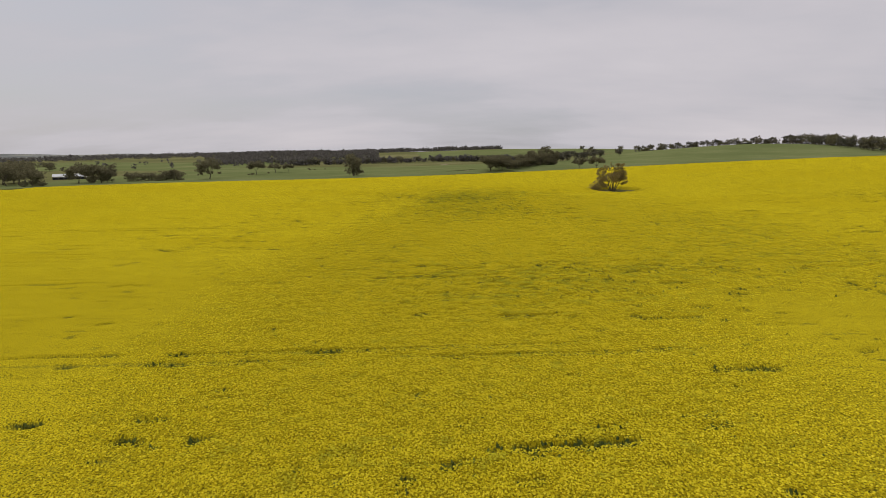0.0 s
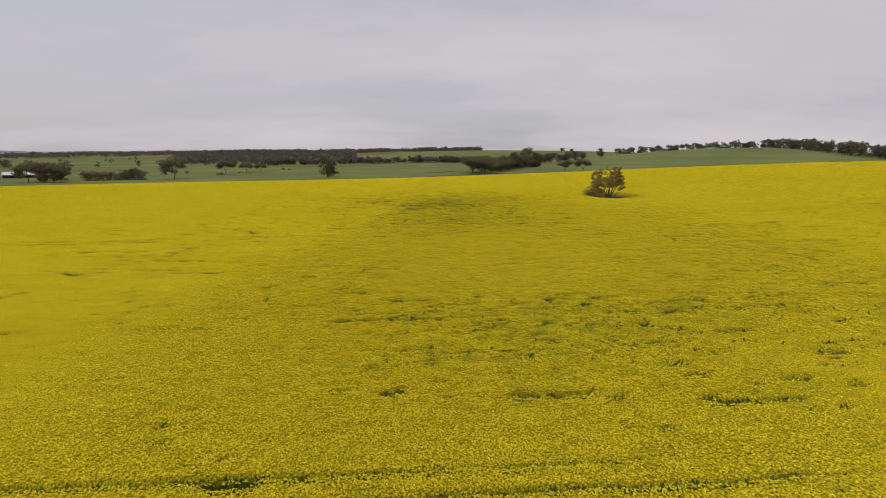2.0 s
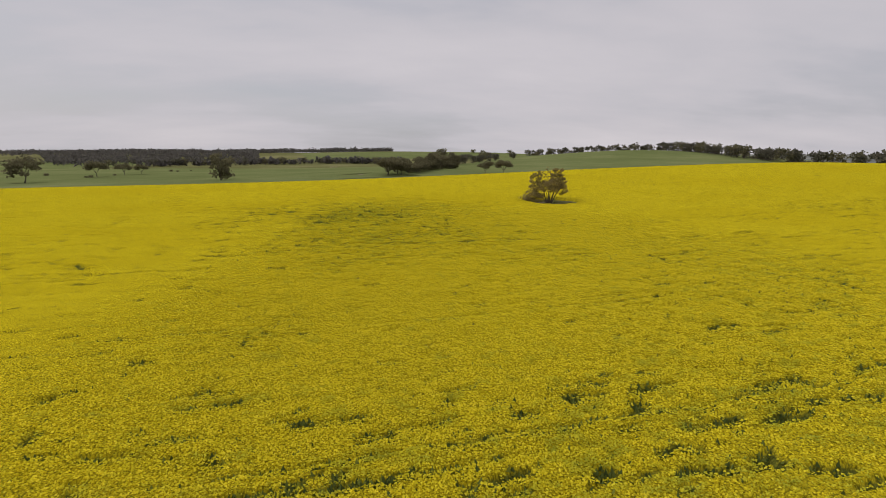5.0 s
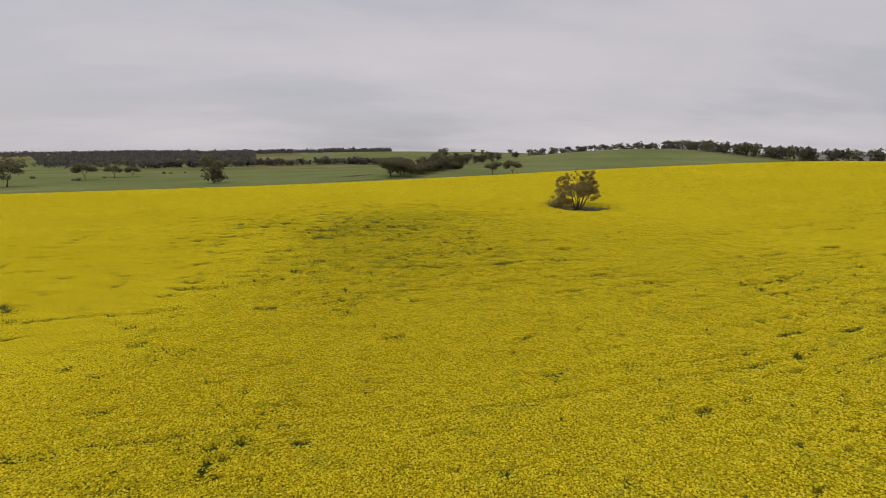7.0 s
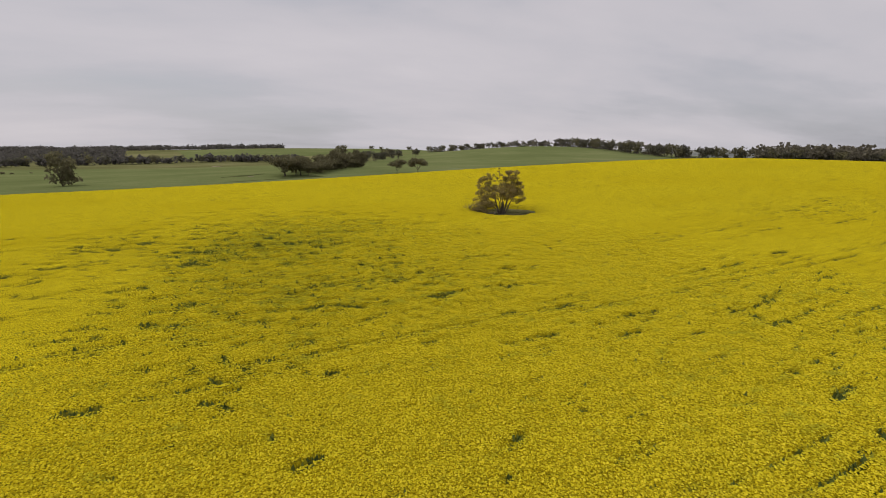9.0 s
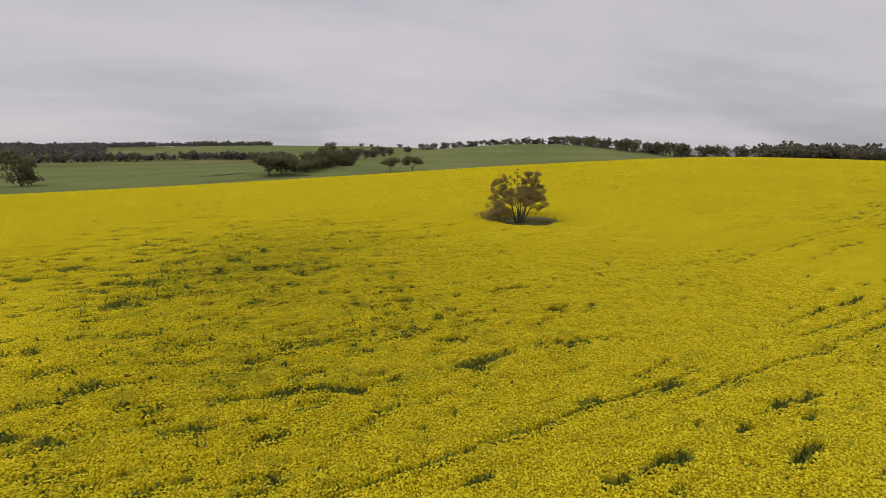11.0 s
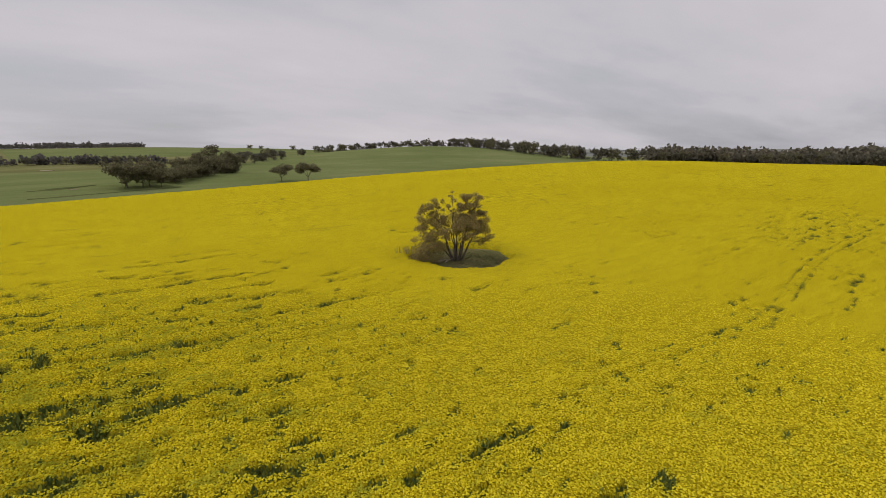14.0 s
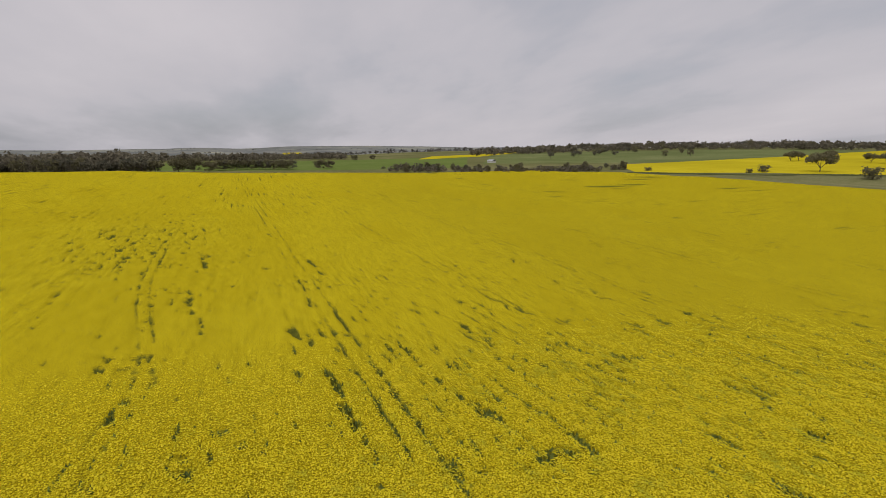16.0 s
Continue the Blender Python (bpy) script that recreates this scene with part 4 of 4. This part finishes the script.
# places: kind, x, y, scale
for kind, x, y, s in ((OPEN, -312, 357, 1.30), (OPEN, -317, 373, 1.48), (OAKY, -283, 344, 1.20), (OAKY, -349, 418, 1.78), (OAKY, -344, 401, 1.61), (OAKY, -339, 385, 1.68),):
    tree(kind, x, y, s, "spreading dark gum beside the western field edge", "gums by the western edge")
for kind, x, y, s in ((BUSH, -284, 338, 0.62), (BUSH, -275, 342, 0.72), (BUSH, -288, 352, 0.85), (BUSH, -272, 387, 0.89), (BUSH, -251, 405, 1.56), (BUSH, -240, 410, 1.45), (BUSH, -231, 407, 1.21), (BUSH, -228, 414, 1.66), (BUSH, -216, 410, 1.41),):
    tree(kind, x, y, s, "low dense dark shrub on the valley grass", "shrubs in the valley")
for kind, x, y, s in ((OAKY, -539, 689, 1.23),):
    tree(kind, x, y, s, "round gum alone on the valley grass")
for kind, x, y, s in ((OPEN, -277, 380, 1.33), (OAKY, -262, 384, 1.47), (OAKY, -256, 382, 1.08), (OAKY, -282, 405, 1.27), (OAKY, -243, 403, 0.66), (OAKY, -222, 412, 0.93),):
    tree(kind, x, y, s, "leafy gum near the long pale shed", "gums by the shed")
for kind, x, y, s in ((OPEN, -195, 418, 1.53),):
    tree(kind, x, y, s, "spreading gum alone in the green crop")
for kind, x, y, s in ((UMBRELLA, -184, 495, 1.18), (UMBRELLA, -177, 530, 0.95), (UMBRELLA, -166, 539, 0.84),):
    tree(kind, x, y, s, "flat-topped gum in the green valley crop", "gums in the valley crop")
for kind, x, y, s in ((TALL, -63, 352, 1.18),):
    tree(kind, x, y, s, "tall leafy gum alone beside the green crop")
for kind, x, y, s in ((BUSH, -188, 486, 0.37), (BUSH, -184, 484, 0.49), (BUSH, -180, 518, 0.39), (BUSH, -163, 612, 0.52), (BUSH, -155, 606, 0.37), (BUSH, -146, 621, 0.30), (BUSH, -235, 527, 0.54),):
    tree(kind, x, y, s, "small dark upright bush in the green crop", "small bushes in the crop")

R = random.Random(5)
# the copse by the northern edge
for k in range(26):
    q = k / 25
    x, y = 33 + 60 * q + R.uniform(-5, 5), 345 + 88 * q + R.uniform(-7, 20)
    kind = (OPEN, OAKY, TALL, OAKY)[R.randrange(4)] if k > 5 else (OPEN, UMBRELLA)[k % 2]
    tree(kind, x, y, R.uniform(0.62, 1.0), "grey-green gum in a dense copse beside the crop", "copse by the crop")
for k in range(16):
    q = R.random()
    tree(BUSH, 39 + 52 * q + R.uniform(-5, 5), 351 + 82 * q + R.uniform(-4, 22), R.uniform(0.7, 1.1), "dense grey-green undergrowth in the copse", "copse by the crop")
tree(TALL, 126, 630, 1.5, "tall dark gum standing above the copse")


# rows in the valley and along the hill
def row(points, count, kinds, low, high, label, group, wide=6.0):
    P = [Vector(p) for p in points]
    L = [(b - a).length for a, b in zip(P, P[1:])]
    for k in range(count):
        d = (k + R.uniform(0.1, 0.9)) / count * sum(L)
        i = 0
        while d > L[i] and i < len(L) - 1:
            d -= L[i]
            i += 1
        p = P[i].lerp(P[i + 1], d / L[i])
        tree(kinds[R.randrange(len(kinds))], p.x + R.uniform(-wide, wide), p.y + R.uniform(-wide, wide), R.uniform(low, high), label, group)


FAR = (FAR_A, FAR_B, FAR_C)
row([(-300, 815), (-150, 850), (20, 860), (90, 760)], 36, FAR, 0.6, 1.05, "dark gum in a long row across the valley", "valley tree row", 14)
row([(108, 640), (150, 640), (210, 700), (240, 720)], 24, FAR, 0.85, 1.15, "dark gum in a grove behind the copse", "grove behind the copse", 16)
row([(330, 858), (425, 828), (515, 792)], 34, (FAR_A, FAR_B, FAR_C), 0.6, 0.95, "gum on the skyline of the green hill", "skyline gums", 6)
row([(325, 862), (425, 830), (515, 794), (510, 680)], 22, (BUSH,), 0.8, 1.3, "dense low gum on the green hill's skyline", "skyline scrub", 9)
row([(515, 760), (498, 657), (475, 567), (458, 481), (446, 413), (448, 372)], 54, (FAR_A, FAR_B, FAR_C), 0.95, 1.3, "gum in the dense row along the hill", "hill row gums", 9)
row([(452, 372), (470, 310), (482, 250), (490, 190)], 32, (FAR_A, FAR_B, FAR_C), 0.8, 1.15, "dark gum at the edge of the eastern wood", "eastern wood edge", 16)
for x, y, s in ((340, 1240, 1.0), (362, 1235, 0.8), (425, 1215, 1.1), (330, 820, 0.7)):
    tree(BUSH, x, y, s * 1.7, "small round gum on the bare skyline", "lone skyline gums")


def east(kind, az, r, s, label, group=""):
    tree(kind, *polar(az, r), s, label, group)


east(UMBRELLA, 145.7, 437, 1.35, "broad flat-topped gum beside the far canola")
east(BUSH, 141.4, 428, 1.1, "low round gum beside the fence strip", "bushes on the fence strip")
east(BUSH, 140.2, 424, 0.6, "low round gum beside the fence strip", "bushes on the fence strip")
east(BUSH, 149.4, 396, 1.5, "dense dark bush at the field edge")
east(BUSH, 131.0, 432, 0.8, "low round gum beside the fence strip", "bushes on the fence strip")
for az, r, s in ((143.4, 600, 1.0), (144.0, 615, 0.9), (145.3, 560, 0.9), (146.2, 640, 1.0), (149.2, 600, 0.9), (150.2, 590, 1.0)):
    east(UMBRELLA, az, r, s, "dark gum standing in the far canola", "gums in the far canola")
for k in range(40):
    az = 104 + 25 * k / 39 + R.uniform(-0.5, 0.5)
    east((OAKY, BUSH, FAR_C, TALL)[R.randrange(4)], az, R.uniform(440, 485), R.uniform(0.35, 0.65), "dark tree in the hedge below the slope", "hedge below the slope")
for k in range(14):
    east((OAKY, FAR_C)[k % 2], 84.9 + 7.4 * k / 13, R.uniform(485, 505), R.uniform(0.85, 1.0), "dark clipped-looking tree in a short belt", "short tree belt")
for az, r, s in ((95.2, 500, 0.95), (96.2, 520, 0.85), (78, 470, 0.9), (79.2, 465, 1.0), (81.2, 462, 1.15), (82.6, 470, 1.2), (84.0, 465, 0.9), (99, 900, 1.0), (101, 950, 0.9)):
    east(OAKY, az, r, s, "round gum in the green eastern paddock", "gums in the eastern paddock")
for k in range(34):
    az = 118 + 33 * k / 33 + R.uniform(-0.4, 0.4)
    east(FAR[R.randrange(3)], az, R.uniform(1060, 1200), R.uniform(0.9, 1.4), "gum on the southern skyline", "southern skyline gums")
for k in range(16):
    az = 119 + 16 * R.random()
    east(FAR[R.randrange(3)], az, R.uniform(760, 980), R.uniform(0.7, 1.0), "dark gum scattered on the green slope", "gums on the slope")


def woodland(name, label, count, region, seed, tall=12.0, quads=22, sit=0.52, open_ground=0.22, mat=None, leaf=0.16):
    """Far woods: many uneven crowns in one mesh, never to be counted."""
    g = np.random.default_rng(seed)
    x, y = region(g, count)
    thick = LAT[3](x / 40, y / 40) > open_ground
    x, y, count = x[thick], y[thick], int(thick.sum())
    z = land_z(x, y)
    h = tall * (0.55 + 0.75 * g.random(count) ** 1.4) * (0.75 + 0.5 * LAT[5](x / 60, y / 60))
    d = g.normal(size=(count, quads, 3))
    d /= np.linalg.norm(d, axis=2)[..., None]
    d *= (g.random((count, quads)) ** 0.4)[..., None]
    c = np.stack([x, y, z + h * sit], 1)[:, None, :] + d * (h[:, None, None] * np.array([0.42, 0.42, 0.40]))
    a = g.normal(size=c.shape)
    a /= np.linalg.norm(a, axis=2)[..., None]
    s = np.cross(a, g.normal(size=c.shape))
    s /= np.linalg.norm(s, axis=2)[..., None]
    k = (h * leaf)[:, None, None]
    V = np.stack([c - a * k, c + s * k * 0.8, c + a * k, c - s * k * 0.8], 2).reshape(-1, 3)
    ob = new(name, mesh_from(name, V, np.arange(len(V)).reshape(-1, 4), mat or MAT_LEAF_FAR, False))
    return tagged(ob, label, "woodland", kind="stuff")


def band(az0, az1, r0, r1, cx=0.0, cy=100.0):
    def at(g, n):
        a, r = np.radians(az0 + (az1 - az0) * g.random(n)), r0 + (r1 - r0) * g.random(n)
        return cx + np.sin(a) * r, cy + np.cos(a) * r
    return at


def belt(points, wide):
    """Places along a bent line, for a long row of trees."""
    def at(g, n):
        P = np.array(points, float)
        d = np.concatenate([[0], np.cumsum(np.linalg.norm(np.diff(P, axis=0), axis=1))])
        q = g.random(n) * d[-1]
        return np.interp(q, d, P[:, 0]) + g.normal(size=n) * wide, np.interp(q, d, P[:, 1]) + g.normal(size=n) * wide
    return at


woodland("valley_tree_belt", "long dark belt of gums across the valley", 260, belt(((-260, 825), (-150, 858), (20, 870), (100, 770)), 8), 8, 11.0, 24, 0.46, 0.10)
woodland("hill_tree_belt", "dense belt of gums along the hill", 100, belt(((335, 858), (420, 825), (505, 790), (512, 670), (490, 575), (472, 488), (462, 400)), 7), 9, 9.5, 30, 0.48, 0.28, MAT_LEAF_WARM, 0.13)
woodland("hill_scrub", "low grey-green scrub along the hill fence", 240, belt(((325, 868), (420, 836), (512, 796), (515, 670), (490, 575), (472, 488), (462, 400)), 4), 11, 5.0, 16, 0.30, 0.0)
woodland("hedge_belt", "dense dark hedge below the southern slope", 260, belt(tuple(polar(az, 462) for az in (103, 110, 116, 122, 127)), 9), 10, 6.0, 30, 0.42, 0.08, MAT_LEAF_WARM, 0.13)
woodland("northwest_woodland", "dark continuous gum woodland across the north-western plain", 3600, band(-27, -8, 880, 2050), 1, 10.0, 18)
woodland("western_woodland", "dark gum woodland far across the western valley", 2600, band(-66, -26, 1420, 2050), 12, 10.0, 14)
woodland("north_woodland", "dark gum woodland on the northern rise", 1300, band(-9, 7, 1330, 1650), 2, 11.0, 14)
woodland("eastern_woodland", "dark gum woodland east of the green hill", 940, band(59.5, 80.5, 490, 820, 18, 126), 3, 16.0, 64, 0.5, 0.12, MAT_LEAF_WARM, 0.10)
woodland("plain_woodland", "scattered dark woodland on the eastern plain", 500, band(71.5, 121.5, 1600, 2400), 4)
woodland("middle_woodland", "dark belt of woodland behind the eastern green paddock", 800, band(77.5, 99.5, 1010, 1350, 18, 126), 13, 13.0, 22, 0.52, 0.22, MAT_LEAF_WARM)
woodland("southern_woodland", "gum woodland behind the southern skyline", 1500, band(113.5, 154.5, 1010, 1400, 18, 126), 5, 12.0, 22, 0.52, 0.26, MAT_LEAF_WARM)
woodland("valley_woodland", "scattered dark trees in the western valley", 60, band(-60, -18, 700, 1200), 6, 9.0)
for r, n in ((2380, 1300), (2720, 1200), (3150, 1300)):
    woodland("far_tree_line", "dark line of trees along distant farm fields", n, band(-75, 165, r, r + 60), int(r), 7.0, 6, 0.42, 0.46, None, 0.26)


# ---------------------------------------------------------------- buildings
def box(bm, x0, x1, y0, y1, z0, z1):
    v = [bm.verts.new(p) for p in ((x0, y0, z0), (x1, y0, z0), (x1, y1, z0), (x0, y1, z0), (x0, y0, z1), (x1, y0, z1), (x1, y1, z1), (x0, y1, z1))]
    for f in ((3, 2, 1, 0), (4, 5, 6, 7), (0, 1, 5, 4), (1, 2, 6, 5), (2, 3, 7, 6), (3, 0, 4, 7)):
        bm.faces.new([v[i] for i in f])


def gable_roof(bm, half_l, half_w, z0, rise, thick=0.15):
    prof = [(-half_w, z0), (0, z0 + rise), (half_w, z0), (half_w, z0 - thick), (0, z0 + rise - thick), (-half_w, z0 - thick)]
    a = [bm.verts.new((-half_l, y, z)) for y, z in prof]
    b = [bm.verts.new((half_l, y, z)) for y, z in prof]
    for i in range(6):
        bm.faces.new((a[i], a[(i + 1) % 6], b[(i + 1) % 6], b[i]))
    for s in (a[::-1], b):
        bm.faces.new((s[0], s[1], s[4], s[5]))
        bm.faces.new((s[1], s[2], s[3], s[4]))


def shed(name, half_l, half_w, wall, rise, bays, label):
    thing = new(name)
    bm = bmesh.new()
    box(bm, -half_l, half_l, half_w - 0.2, half_w, -0.3, wall)
    box(bm, -half_l, -half_l + 0.2, -half_w, half_w, -0.3, wall)
    box(bm, half_l - 0.2, half_l, -half_w, half_w, -0.3, wall)
    box(bm, -half_l, half_l, -half_w, -half_w + 0.2, wall * 0.7, wall)
    part("wall", bm, MAT_WALL, thing)
    bm = bmesh.new()
    gable_roof(bm, half_l + 0.4, half_w + 0.5, wall, rise)
    part("roof", bm, MAT_ROOF, thing, "pale zinc roof")
    step = 2 * half_l / bays
    for k in range(bays):
        # a thin dark panel fills each open bay in place of its inner shade
        bm = bmesh.new()
        box(bm, -half_l + k * step + 0.25, -half_l + (k + 1) * step - 0.25, -half_w + 0.05, -half_w + 0.12, -0.3, wall * 0.7)
        part("bay_shade_panel", bm, MAT_BAY_SHADE, thing, "dark panel standing for the shade inside an open bay")
        bm = bmesh.new()
        box(bm, -half_l + k * step - 0.12, -half_l + k * step + 0.12, -half_w - 0.05, -half_w + 0.2, -0.3, wall * 0.7)
        part("post", bm, MAT_POST, thing)
    return tagged(thing, label, "building")


barn = shed("farm_shed", 12.5, 6.5, 2.6, 2.3, 6, "long low farm shed with pale zinc roof on grass")
barn.matrix_basis = pose(-345, 464, lz(-345, 464), 0, 0, 32)
house = shed("farmhouse", 4.5, 3.2, 2.8, 1.6, 3, "small white farmhouse among dark trees")
hx, hy = polar(114.4, 640)
house.matrix_basis = pose(hx, hy, lz(hx, hy), 0, 0, 20)
hill_shed = shed("hill_shed", 7.5, 4, 2.4, 1.2, 3, "white iron shed among the gums on the green hill")
hill_shed.matrix_basis = pose(479, 806, lz(479, 806), 0, 0, -30)
